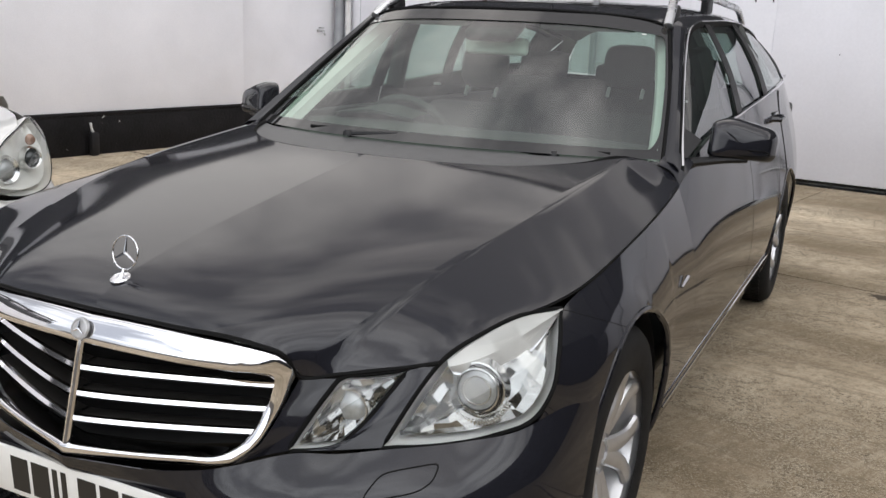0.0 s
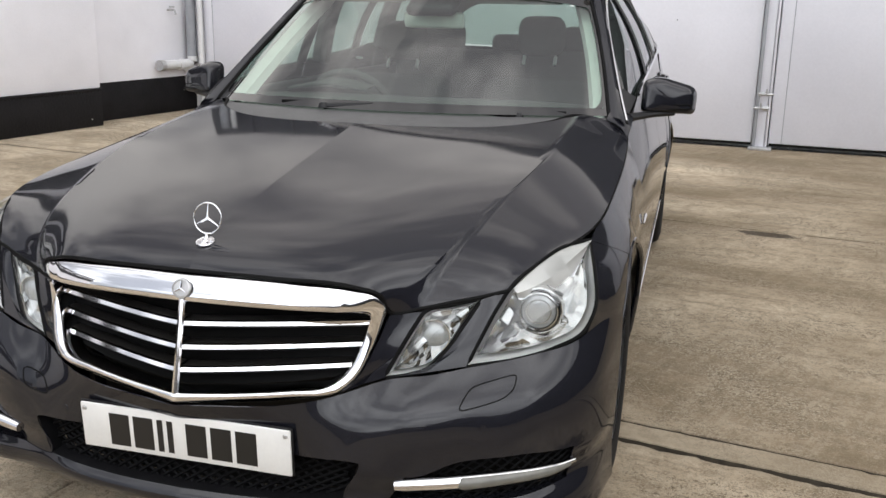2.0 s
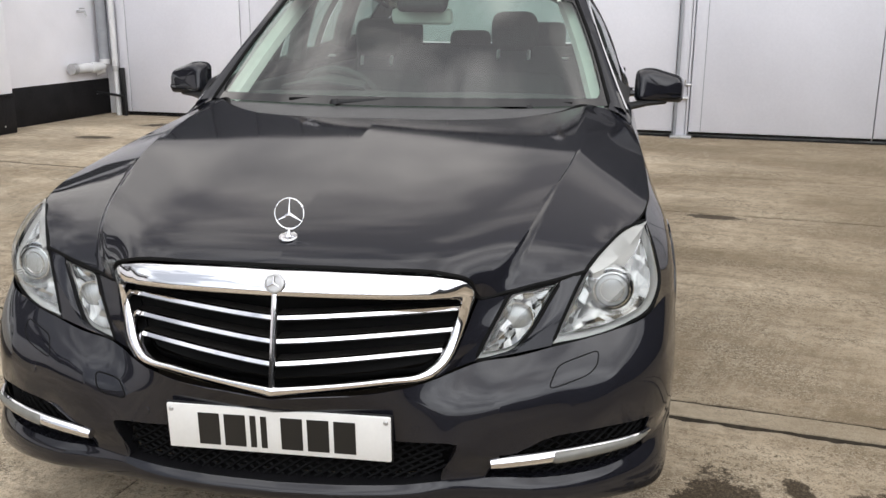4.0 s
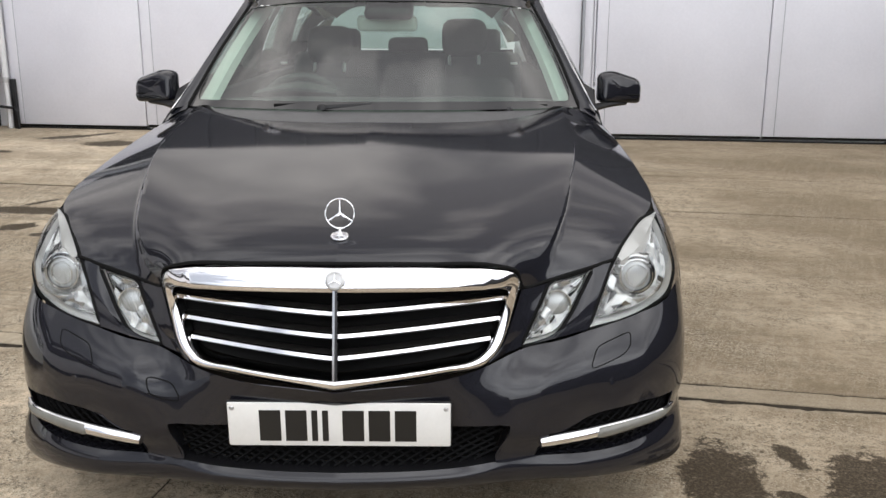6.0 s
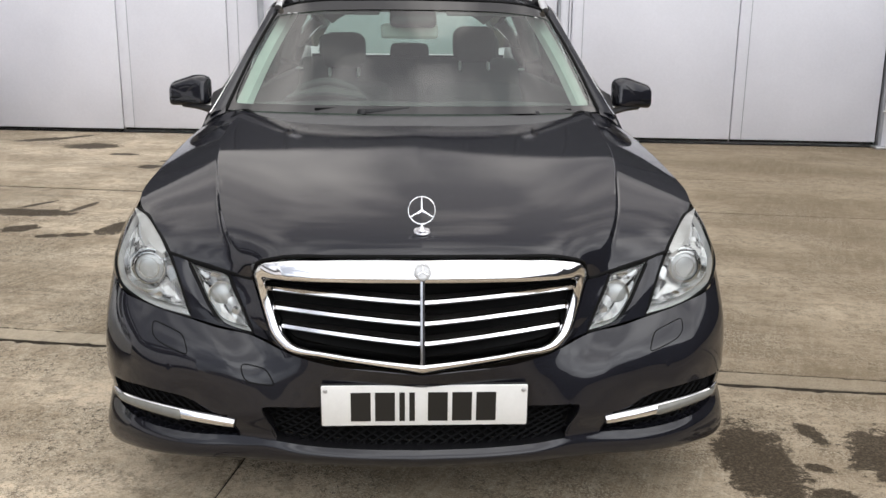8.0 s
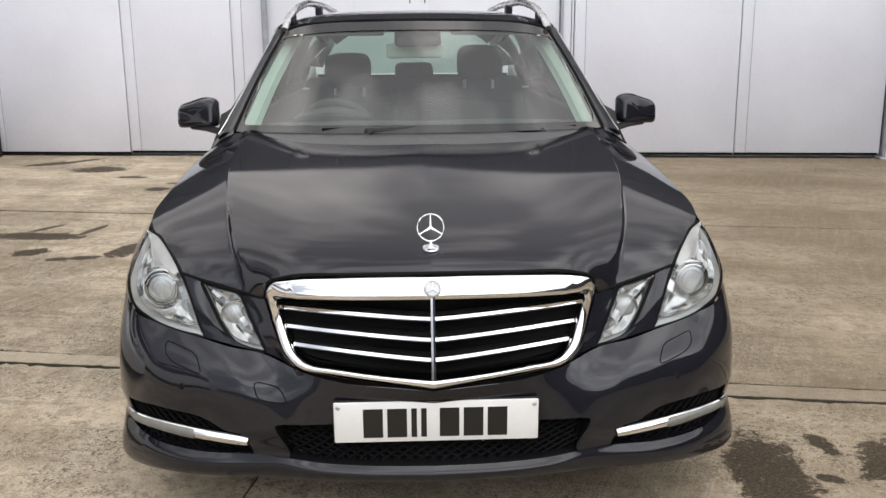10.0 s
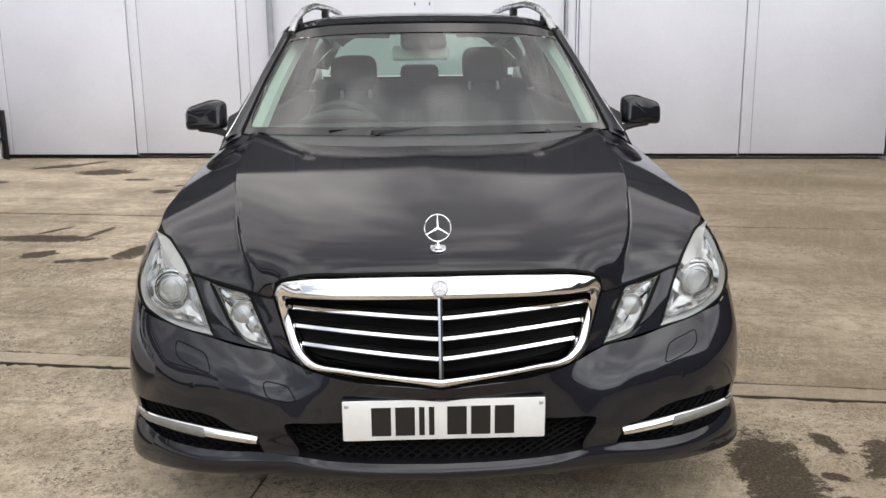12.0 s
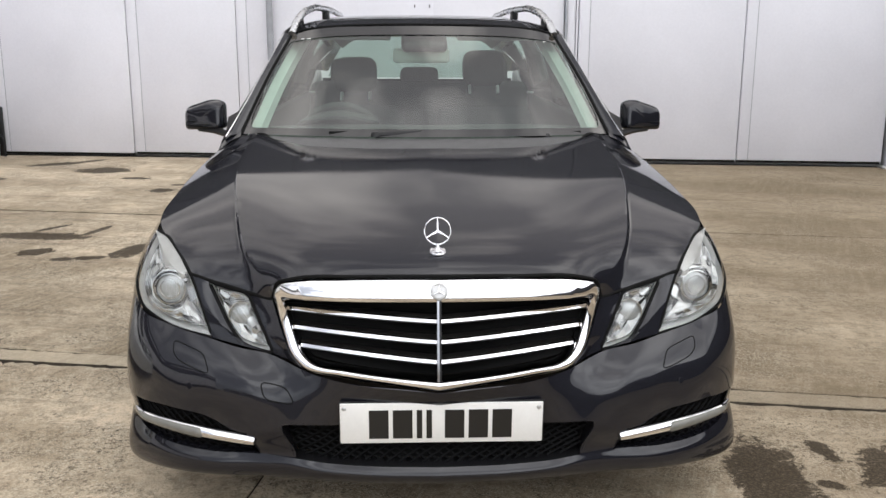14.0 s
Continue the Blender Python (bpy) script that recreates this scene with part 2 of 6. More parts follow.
def concrete():
    """Brushed, worn concrete with dirt streaks and dark damp patches."""
    m = principled("yard_concrete", (0.4, 0.34, 0.26), 0.82, Specular_IOR_Level=0.16)
    nt = m.node_tree
    N, L = nt.nodes, nt.links
    b = N["Principled BSDF"]
    geo = N.new("ShaderNodeNewGeometry")

    def noise_at(scale, detail, stretch=(1, 1, 1), turn=0.0, rough=0.6):
        rot = N.new("ShaderNodeMapping")
        rot.inputs["Rotation"].default_value = (0, 0, radians(turn))
        mp = N.new("ShaderNodeMapping")
        mp.inputs["Scale"].default_value = stretch
        n = N.new("ShaderNodeTexNoise")
        n.inputs["Scale"].default_value, n.inputs["Detail"].default_value = scale, detail
        n.inputs["Roughness"].default_value = rough
        L.new(geo.outputs["Position"], rot.inputs[0])
        L.new(rot.outputs[0], mp.inputs[0])
        L.new(mp.outputs[0], n.inputs["Vector"])
        return n.outputs["Fac"]

    def math(op, a, c, clamp=False):
        n = N.new("ShaderNodeMath")
        n.operation, n.use_clamp = op, clamp
        for i, v in enumerate((a, c)):
            if isinstance(v, (int, float)):
                n.inputs[i].default_value = v
            else:
                L.new(v, n.inputs[i])
        return n.outputs[0]

    def ramp(v, lo, hi):
        n = N.new("ShaderNodeMapRange")
        n.interpolation_type = "SMOOTHSTEP"
        n.inputs["From Min"].default_value, n.inputs["From Max"].default_value = lo, hi
        L.new(v, n.inputs["Value"])
        return n.outputs[0]

    def blend(f, a, c):
        n = N.new("ShaderNodeMix")
        n.data_type = "RGBA"
        for i, v in ((0, f), (6, a), (7, c)):
            if isinstance(v, tuple):
                n.inputs[i].default_value = (*v, 1)
            elif isinstance(v, (int, float)):
                n.inputs[i].default_value = v
            else:
                L.new(v, n.inputs[i])
        return n.outputs[2]

    cloud = noise_at(0.9, 7, rough=0.62)
    stain = noise_at(0.55, 6, (0.7, 1.6, 1), 10.6, 0.6)
    broom = noise_at(2.6, 8, (12, 0.55, 1), 24.0, 0.75)
    cross = noise_at(1.5, 7, (0.45, 5, 1), 10.6, 0.7)
    mottle = noise_at(11, 7, rough=0.8)
    grit = noise_at(95, 3, rough=0.8)
    spots = noise_at(30, 5, rough=0.78)
    pits = noise_at(48, 3, rough=0.7)
    coarse = ramp(noise_at(1.9, 5, (1, 1.5, 1), 30.0, 0.65), 0.42, 0.62)
    gritty = math("ADD", math("MULTIPLY", coarse, 0.62), 0.22)
    col = blend(ramp(cloud, 0.38, 0.62), (0.285, 0.225, 0.153), (0.70, 0.578, 0.424))
    col = blend(math("MULTIPLY", ramp(stain, 0.50, 0.62), 0.62), col, (0.185, 0.136, 0.078))
    col = blend(math("MULTIPLY", ramp(broom, 0.47, 0.60), 0.58), col, (0.50, 0.425, 0.315))
    col = blend(math("MULTIPLY", ramp(cross, 0.53, 0.64), 0.46), col, (0.135, 0.11, 0.078))
    col = blend(math("MULTIPLY", ramp(mottle, 0.46, 0.60), 0.50), col, (0.168, 0.134, 0.092))
    col = blend(math("MULTIPLY", ramp(noise_at(17, 6, rough=0.8), 0.53, 0.62), 0.5), col, (0.56, 0.49, 0.375))
    col = blend(math("MULTIPLY", ramp(spots, 0.51, 0.57), gritty), col, (0.135, 0.106, 0.074))
    col = blend(math("MULTIPLY", ramp(grit, 0.50, 0.59), gritty), col, (0.54, 0.47, 0.36))
    col = blend(math("MULTIPLY", ramp(pits, 0.585, 0.64), math("ADD", gritty, 0.05)), col, (0.055, 0.045, 0.033))
    fine = noise_at(150, 2, rough=0.75)
    col = blend(math("MULTIPLY", ramp(fine, 0.55, 0.62), math("ADD", math("MULTIPLY", coarse, 0.5), 0.3)), col, (0.105, 0.083, 0.057))
    col = blend(math("MULTIPLY", ramp(noise_at(120, 2, (1, 1.3, 1), 50.0, 0.75), 0.58, 0.64), math("ADD", math("MULTIPLY", coarse, 0.45), 0.3)), col, (0.74, 0.655, 0.51))
    # scoured pale edges along the patched joint
    lie = N.new("ShaderNodeMapping")
    lie.inputs["Rotation"].default_value = (0, 0, radians(10.6))
    across = N.new("ShaderNodeSeparateXYZ")
    L.new(geo.outputs["Position"], lie.inputs[0])
    L.new(lie.outputs[0], across.inputs[0])
    away = math("ABSOLUTE", math("SUBTRACT", across.outputs["Y"], 1.19), 0.0)
    edge = math("SUBTRACT", 1.0, ramp(math("ADD", away, math("MULTIPLY", math("SUBTRACT", mottle, 0.5), 0.16)), 0.05, 0.13))
    col = blend(math("MULTIPLY", edge, 0.42), col, (0.60, 0.525, 0.40))
    # the concrete gets darker and browner towards +x, broken up by noise
    sep = N.new("ShaderNodeSeparateXYZ")
    L.new(geo.outputs["Position"], sep.inputs[0])
    x_tone = math("ADD", sep.outputs["X"], math("MULTIPLY", math("SUBTRACT", stain, 0.5), 9.0))
    col = blend(math("MULTIPLY", ramp(x_tone, -1.2, 2.8), 0.60), col, (0.15, 0.112, 0.066))
    # damp patches: centre, half sizes, turn
    ragged = noise_at(13.0, 10, rough=0.82)
    wet = None
    near_patches = [(1.05, 0.30, 0.125, 0.33, -6), (1.30, 0.52, 0.04, 0.085, 8), (1.215, 0.285, 0.05, 0.03, -30), (1.52, 0.28, 0.185, 0.28, 0), (1.19, 0.12, 0.07, 0.04, 0), (-2.60, 4.03, 0.37, 0.12, -8), (-2.63, 4.30, 0.17, 0.035, 57), (-2.28, 4.20, 0.22, 0.035, 74), (-2.45, 3.55, 0.13, 0.10, 30), (-2.21, 3.34, 0.075, 0.05, 10), (-2.06, 3.37, 0.11, 0.06, 15), (-1.85, 3.56, 0.10, 0.22, -16)]
    far_patches = [(-3.86, 7.78, 0.30, 0.13, 32), (-3.58, 8.03, 0.2, 0.07, 48), (-3.2, 7.28, 0.30, 0.22, -10), (-2.72, 6.72, 0.17, 0.07, -8), (-2.28, 5.98, 0.11, 0.11, 0), (-2.2, 6.3, 0.07, 0.06, 0), (-4.15, 6.7, 0.2, 0.11, 0), (1.53, 4.04, 0.18, 0.07, -10)]
    for cx, cy, sx, sy, turn in near_patches + far_patches:
        mp = N.new("ShaderNodeMapping")
        mp.vector_type = "TEXTURE"
        mp.inputs["Location"].default_value = (cx, cy, 0)
        mp.inputs["Rotation"].default_value = (0, 0, radians(turn))
        mp.inputs["Scale"].default_value = (sx, sy, 1)
        L.new(geo.outputs["Position"], mp.inputs[0])
        ln = N.new("ShaderNodeVectorMath")
        ln.operation = "LENGTH"
        L.new(mp.outputs[0], ln.inputs[0])
        d = math("ADD", ln.outputs["Value"], math("MULTIPLY", math("SUBTRACT", ragged, 0.5), 2.6))
        one = math("SUBTRACT", 1.0, ramp(d, 0.88, 1.02))
        wet = one if wet is None else math("MAXIMUM", wet, one)
    grain = math("ADD", 0.80, math("MULTIPLY", ramp(grit, 0.40, 0.56), 0.19))
    col = blend(math("MULTIPLY", wet, grain), col, (0.038, 0.027, 0.015))
    col = blend(math("MULTIPLY", wet, math("MULTIPLY", ramp(spots, 0.585, 0.64), 0.5)), col, (0.24, 0.20, 0.14))
    L.new(col, b.inputs["Base Color"])
    L.new(math("SUBTRACT", 0.88, math("MULTIPLY", wet, 0.22)), b.inputs["Roughness"])
    bp = N.new("ShaderNodeBump")
    bp.inputs["Distance"].default_value = 0.007
    bp.inputs["Strength"].default_value = 0.8
    L.new(math("ADD", math("MULTIPLY", math("ADD", grit, fine), 0.3), math("ADD", math("MULTIPLY", spots, 0.5), math("MULTIPLY", broom, 0.4))), bp.inputs["Height"])
    L.new(bp.outputs[0], b.inputs["Normal"])
    return m


CONCRETE = concrete()


# ---- mesh tools ----
def spline(points, n):
    """n points on a smooth curve through the control points, evenly spaced in control-point number."""
    p = np.array(points, float)
    k = len(p)
    if k == 2:
        s = np.linspace(0, 1, n)[:, None]
        return p[0] * (1 - s) + p[1] * s
    d = np.maximum(np.linalg.norm(np.diff(p, axis=0), axis=1), 1e-6)[:, None]
    slope = np.diff(p, axis=0) / d
    tan = np.vstack([slope[:1], (slope[:-1] * d[1:] + slope[1:] * d[:-1]) / (d[1:] + d[:-1]), slope[-1:]])
    u = np.linspace(0, k - 1, n)
    i = np.minimum(u.astype(int), k - 2)
    f = (u - i)[:, None]
    h = d[i]
    return (2 * f ** 3 - 3 * f ** 2 + 1) * p[i] + (f ** 3 - 2 * f ** 2 + f) * h * tan[i] + (3 * f ** 2 - 2 * f ** 3) * p[i + 1] + (f ** 3 - f ** 2) * h * tan[i + 1]


def fair(curves, nu=28, nv=12, stiff=1e-4, warp=0.6, edge=2.0, fine=3):
    """The surface of least bending near the control points of several curves, as a fine grid of points."""
    c = np.array(curves, float)
    k, m = c.shape[:2]
    du = np.linalg.norm(np.diff(c, axis=1), axis=2).mean(0)
    dv = np.linalg.norm(np.diff(c, axis=0), axis=2).mean(1)
    fu = (np.append(0, du.cumsum()) / du.sum()) ** warp * (nu - 1)
    fv = np.append(0, dv.cumsum()) / dv.sum() * (nv - 1)
    hu, hv = du.sum() / (nu - 1), dv.sum() / (nv - 1)
    at = np.arange(nu * nv).reshape(nv, nu)
    nrm, rhs = np.zeros((nu * nv, nu * nv)), np.zeros((nu * nv, 3))

    def ties(idx, coef):
        for p, w in zip(idx, coef):
            for q, x in zip(idx, coef):
                np.add.at(nrm, (p.ravel(), q.ravel()), w * x)

    s = math.sqrt(stiff * hu * hv)
    a, b, d = s / hu ** 2, s / hv ** 2, s * math.sqrt(2) / (hu * hv)
    ties((at[:, :-2], at[:, 1:-1], at[:, 2:]), (a, -2 * a, a))
    ties((at[:-2], at[1:-1], at[2:]), (b, -2 * b, b))
    ties((at[:-1, :-1], at[1:, :-1], at[:-1, 1:], at[1:, 1:]), (d, -d, -d, d))
    for i in range(k):
        for j in range(m):
            w = edge if i in (0, k - 1) or j in (0, m - 1) else 1.0
            p, q = min(int(fv[i]), nv - 2), min(int(fu[j]), nu - 2)
            f, g = fv[i] - p, fu[j] - q
            cell = [at[p, q], at[p + 1, q], at[p, q + 1], at[p + 1, q + 1]]
            mix = np.array([(1 - f) * (1 - g), f * (1 - g), (1 - f) * g, f * g]) * w
            nrm[np.ix_(cell, cell)] += np.outer(mix, mix)
            rhs[cell] += np.outer(mix, c[i, j] * w)
    got = np.linalg.solve(nrm + 1e-10 * np.eye(nu * nv), rhs).reshape(nv, nu, 3)
    got = np.array([spline(row, (nu - 1) * fine + 1) for row in got])
    return np.stack([spline(got[:, j], (nv - 1) * fine + 1) for j in range(got.shape[1])], axis=1)


def grid_bm(g, bm=None):
    """A bmesh from a grid of points [rows, columns, 3]."""
    bm = bm or bmesh.new()
    vs = [[bm.verts.new(p) for p in row] for row in g]
    for i in range(len(g) - 1):
        for j in range(len(g[0]) - 1):
            q = [vs[i][j], vs[i][j + 1], vs[i + 1][j + 1], vs[i + 1][j]]
            if len({tuple(round(c, 6) for c in v.co) for v in q}) > 2:
                bm.faces.new(q)
    return bm


def loft(curves, nu=24, nv=16):
    """A smooth surface across several curves with as many control points each."""
    rows = np.array([spline(c, nu) for c in curves])
    return np.stack([spline(rows[:, j], nv) for j in range(nu)], axis=1)


def mirrored(bm):
    """Adds the mirror image in x, joined along the middle."""
    geom = bm.verts[:] + bm.edges[:] + bm.faces[:]
    bmesh.ops.mirror(bm, geom=geom, matrix=Matrix(), merge_dist=0.0004, axis="X")
    return bm


def flip_x(bm):
    for v in bm.verts:
        v.co.x = -v.co.x
    return bm


def finish(bm, sharp=35):
    bmesh.ops.remove_doubles(bm, verts=bm.verts, dist=0.00005)
    bmesh.ops.recalc_face_normals(bm, faces=bm.faces)
    for f in bm.faces:
        f.smooth = True
    for e in bm.edges:
        if len(e.link_faces) == 1 or len(e.link_faces) == 2 and e.calc_face_angle(0) > radians(sharp):
            e.smooth = False
    return bm


def part(name, bm, material, parent=None, label="", thick=0.0, sharp=35):
    finish(bm, sharp)
    me = bpy.data.meshes.new(name)
    bm.to_mesh(me)
    bm.free()
    me.materials.append(material)
    ob = new(name, me)
    ob.parent = parent
    if thick:
        mod = ob.modifiers.new("thickness", "SOLIDIFY")
        mod.thickness, mod.offset = thick, 0.0
    if label:
        tagged(ob, label)
    return ob


def tube(points, r, seg=8, bm=None, closed=False, flat=1.0):
    """A round bar along a line of points. r: one radius or one for each point."""
    bm = bm or bmesh.new()
    p = [Vector(q) for q in points]
    n = len(p)
    radii = r if hasattr(r, "__len__") else [r] * n
    rings = []
    for i in range(n):
        a, b = (p[i - 1], p[(i + 1) % n]) if closed else (p[max(i - 1, 0)], p[min(i + 1, n - 1)])
        t = (b - a).normalized()
        up = Vector((0, 0, 1)) if abs(t.z) < 0.9 else Vector((0, 1, 0))
        s = t.cross(up).normalized()
        w = s.cross(t)
        rings.append([bm.verts.new(p[i] + (s * math.cos(2 * math.pi * k / seg) + w * math.sin(2 * math.pi * k / seg) * flat) * radii[i]) for k in range(seg)])
    for i in range(n if closed else n - 1):
        a, b = rings[i], rings[(i + 1) % n]
        for k in range(seg):
            bm.faces.new([a[k], a[(k + 1) % seg], b[(k + 1) % seg], b[k]])
    if not closed:
        bm.faces.new(rings[0])
        bm.faces.new(rings[-1])
    return bm


def rbox(sx, sy, sz, r=0.01, m=None, bm=None, seg=2):
    """A box with rounded edges, centred, moved by m."""
    own = bmesh.new()
    bmesh.ops.create_cube(own, size=1.0, matrix=Matrix.Diagonal((sx, sy, sz, 1)))
    if r:
        bmesh.ops.bevel(own, geom=own.edges[:], offset=min(r, 0.49 * min(sx, sy, sz)), segments=seg, affect="EDGES", profile=0.5)
    if m is not None:
        own.transform(m)
    if bm is None:
        return own
    me = bpy.data.meshes.new("tmp")
    own.to_mesh(me)
    own.free()
    bm.from_mesh(me)
    bpy.data.meshes.remove(me)
    return bm


def lathe(profile, seg=32, m=None, bm=None):
    """A turned shape about its own z from (radius, height) pairs."""
    own = bm or bmesh.new()
    m = m or Matrix()
    rings = []
    for r, h in profile:
        if r < 1e-5:
            rings.append([own.verts.new(m @ Vector((0, 0, h)))])
        else:
            rings.append([own.verts.new(m @ Vector((r * math.cos(2 * math.pi * k / seg), r * math.sin(2 * math.pi * k / seg), h))) for k in range(seg)])
    for a, b in zip(rings, rings[1:]):
        for k in range(seg):
            q = [a[k % len(a)], a[(k + 1) % len(a)], b[(k + 1) % len(b)], b[k % len(b)]]
            q = list(dict.fromkeys(q))
            if len(q) > 2:
                own.faces.new(q)
    return own


def towards(p, d):
    """A frame at p whose z points along d."""
    return Matrix.Translation(p) @ Vector(d).to_track_quat("Z", "Y").to_matrix().to_4x4()


def empty(name, loc=(0, 0, 0)):
    ob = new(name)
    ob.location = loc
    ob.empty_display_size = 0.1
    return ob


# ---- the yard: building, doors, ground ----
WALL_TURN = -7.04  # the turn of the building's front against the x axis


def wall_pose(x, out=0.0, z=0.0):
    """A frame on the front of the building at that x; its y points into the building."""
    m = pose(x, 8.05 - 0.1235 * x, z, 0, 0, WALL_TURN)
    return m @ pose(0, -out, 0)


wall_back = part("wall_back", rbox(19.0, 0.3, 2.08, 0.01, wall_pose(3.6, -0.21, 1.04)), WALLWHITE)
tagged(wall_back, "white painted rendered wall behind the sliding doors", "wall", kind="structure")

cladding = part("cladding", rbox(18.4, 0.34, 2.10, 0.01, wall_pose(3.9, -0.17, 2.08 + 1.05)), CLADDING)
tagged(cladding, "dark cladding above the white doors", "cladding", kind="structure")
for k in range(30):
    part("rib", rbox(0.05, 0.03, 2.08, 0.006, wall_pose(-4.6 + 0.6 * k, 0.01, 3.13)), CLADDING, cladding)

LEFT_TURN = 10.0  # the turn of the side wall against the y axis


def left_pose(along, out=0.0, z=0.0):
    """A frame on the side wall, counted along it from its outer corner towards the building."""
    return pose(-5.1, 6.88, z, 0, 0, -LEFT_TURN) @ pose(out, along, 0)


wall_left = part("wall_left", rbox(0.4, 12.0, 1.62, 0.012, left_pose(-6.0, -0.2, 1.21)), WALLWHITE)
tagged(wall_left, "white painted wall above a black plinth", "wall", kind="structure")
part("plinth", rbox(0.42, 12.005, 0.40, 0.012, left_pose(-6.0, -0.2, 0.2)), PLINTH, wall_left, "black painted plinth with chips")
part("plinth_cap", rbox(0.44, 12.01, 0.035, 0.008, left_pose(-6.0, -0.2, 0.385)), PLINTH, wall_left, "thin black ledge on the plinth")
part("fascia", rbox(0.46, 12.02, 0.74, 0.01, left_pose(-6.0, -0.2, 2.39)), CLADDING, wall_left, "dark fascia board")
for k in range(8):
    part("upper_panel", rbox(0.30, 1.12, 0.22, 0.01, left_pose(-0.75 - 1.5 * k, -0.2, 2.87)), WALLWHITE, wall_left, "pale panel under the gutter")
part("panel_backing", rbox(0.20, 12.0, 0.22, 0.01, left_pose(-6.0, -0.3, 2.87)), CLADDING, wall_left)
part("gutter", rbox(0.52, 12.02, 0.24, 0.02, left_pose(-6.0, -0.25, 3.10)), CLADDING, wall_left, "dark gutter")
wall_recess = part("wall_recess", rbox(0.4, 2.2, 2.5, 0.012, left_pose(1.1, -0.46, 1.65)), WALLWHITE)
tagged(wall_recess, "set-back white wall beside the downpipes", "wall", kind="structure")
part("plinth", rbox(0.42, 2.19, 0.42, 0.012, left_pose(1.1, -0.46, 0.21)), PLINTH, wall_recess, "black painted plinth")
# unseen wall, added; low and grey to suit the bumper's reflection
wall_behind = part("wall_behind", rbox(40, 0.3, 2.2, 0.01, pose(0, -16, 1.1)), BRICK)
tagged(wall_behind, "plain grey wall added out of view to close the yard", "wall", kind="structure")

# unseen wall, added to dim the right side and darken reflections there
shade_wall_right = part("shade_wall_right", rbox(0.3, 22, 2.9, 0.01, pose(7.2, -4.2, 1.45)), CLADDING)
tagged(shade_wall_right, "plain dark wall added out of view to shade the right side", "wall", kind="structure")


def door_leaf(x0, x1, name, label, out=0.0, lift=0.058, h=1.99):
    """A tall flush sliding leaf with a folded edge, a bottom rail and a dark slot below."""
    w = (x1 - x0) / math.cos(radians(WALL_TURN)) - 0.008
    xc = (x0 + x1) / 2
    ob = part(name, rbox(w, 0.05, h, 0.006, wall_pose(xc, out + 0.025, lift + h / 2)), DOORWHITE)
    tagged(ob, label, "garage door", group="doors of the building", kind="structure")
    part("edge_strip", rbox(0.112, 0.006, h - 0.004, 0.0025, wall_pose(x0 + 0.062, out + 0.0515, lift + h / 2)), DOORWHITE, ob)
    part("seam", rbox(0.006, 0.003, h - 0.01, 0.0, wall_pose(x0 + 0.1225, out + 0.0505, lift + h / 2)), PIPEGREY, ob, "grey seam beside the folded edge")
    # the shade below the leaf is put into the rail's near-black colour
    part("bottom_rail", rbox(w - 0.01, 0.02, 0.03, 0.004, wall_pose(xc, out + 0.02, lift - 0.012)), GAP, ob, "bottom rail coloured near black as the shade under the leaf")
    return ob


door_leaf(-4.78, -3.19, "door_1", "tall white flush sliding door leaf, hung slightly lower", 0.012, 0.044)
door_leaf(-3.19, -1.95, "door_2", "tall white flush sliding door leaf", 0.0)
wide = door_leaf(-1.95, 1.615, "door_3", "wide white flush sliding door behind the car", 0.006)
leaf_right = door_leaf(1.765, 3.50, "door_4", "tall white flush sliding door leaf with scuffs", 0.008)
door_leaf(3.50, 5.02, "door_5", "tall white flush sliding door leaf with a dark scratch", 0.0)
door_leaf(5.24, 6.2, "door_6", "tall white flush sliding door leaf, further along", 0.0)
# unseen stretch, added so that the car's side mirrors something dark
wall_far = part("wall_far", rbox(6.6, 0.2, 2.06, 0.01, wall_pose(9.55, 0.0, 1.03)), CLADDING)
tagged(wall_far, "plain dark wall added out of view for dark reflections", "wall", kind="structure")
part("wicket", rbox(0.82, 0.014, 1.66, 0.003, wall_pose(-0.19, 0.062, 0.88)), DOORWHITE, wide, "flush wicket door in the leaf")
for x in (0.02, 0.18):
    part("hinge", rbox(0.012, 0.01, 0.035, 0.003, wall_pose(x, 0.07, 1.675)), BLACK, wide)
part("wicket_gap", rbox(0.007, 0.004, 1.66, 0.001, wall_pose(0.226, 0.052, 0.88)), GAP, wide, "dark gap beside the wicket")
for x, z, w, h, tilt, mat in ((4.12, 0.582, 0.008, 0.035, -40, GAP), (3.407, 0.325, 0.007, 0.06, 0, PLATE), (3.302, 0.251, 0.02, 0.006, 0, GAP), (3.526, 1.178, 0.006, 0.05, 0, GAP), (0.812, 1.215, 0.010, 0.010, 0, GAP), (1.93, 1.384, 0.14, 0.005, 0, PIPEGREY)):
    part("paint_mark", rbox(w, 0.002, h, 0.0, wall_pose(x, 0.062 if x < 1.7 else 0.035, z) @ pose(0, 0, 0, 0, tilt, 0)), mat, wide if x < 1.7 else leaf_right, "small mark in the paint")
# a solid near-black strip stands in for the slot's shade
threshold = part("threshold", rbox(13.6, 0.08, 0.02, 0.004, wall_pose(1.9, 0.0, -0.004)), GAP)
tagged(threshold, "near-black strip drawn for the shaded slot under the doors", "threshold", kind="structure")


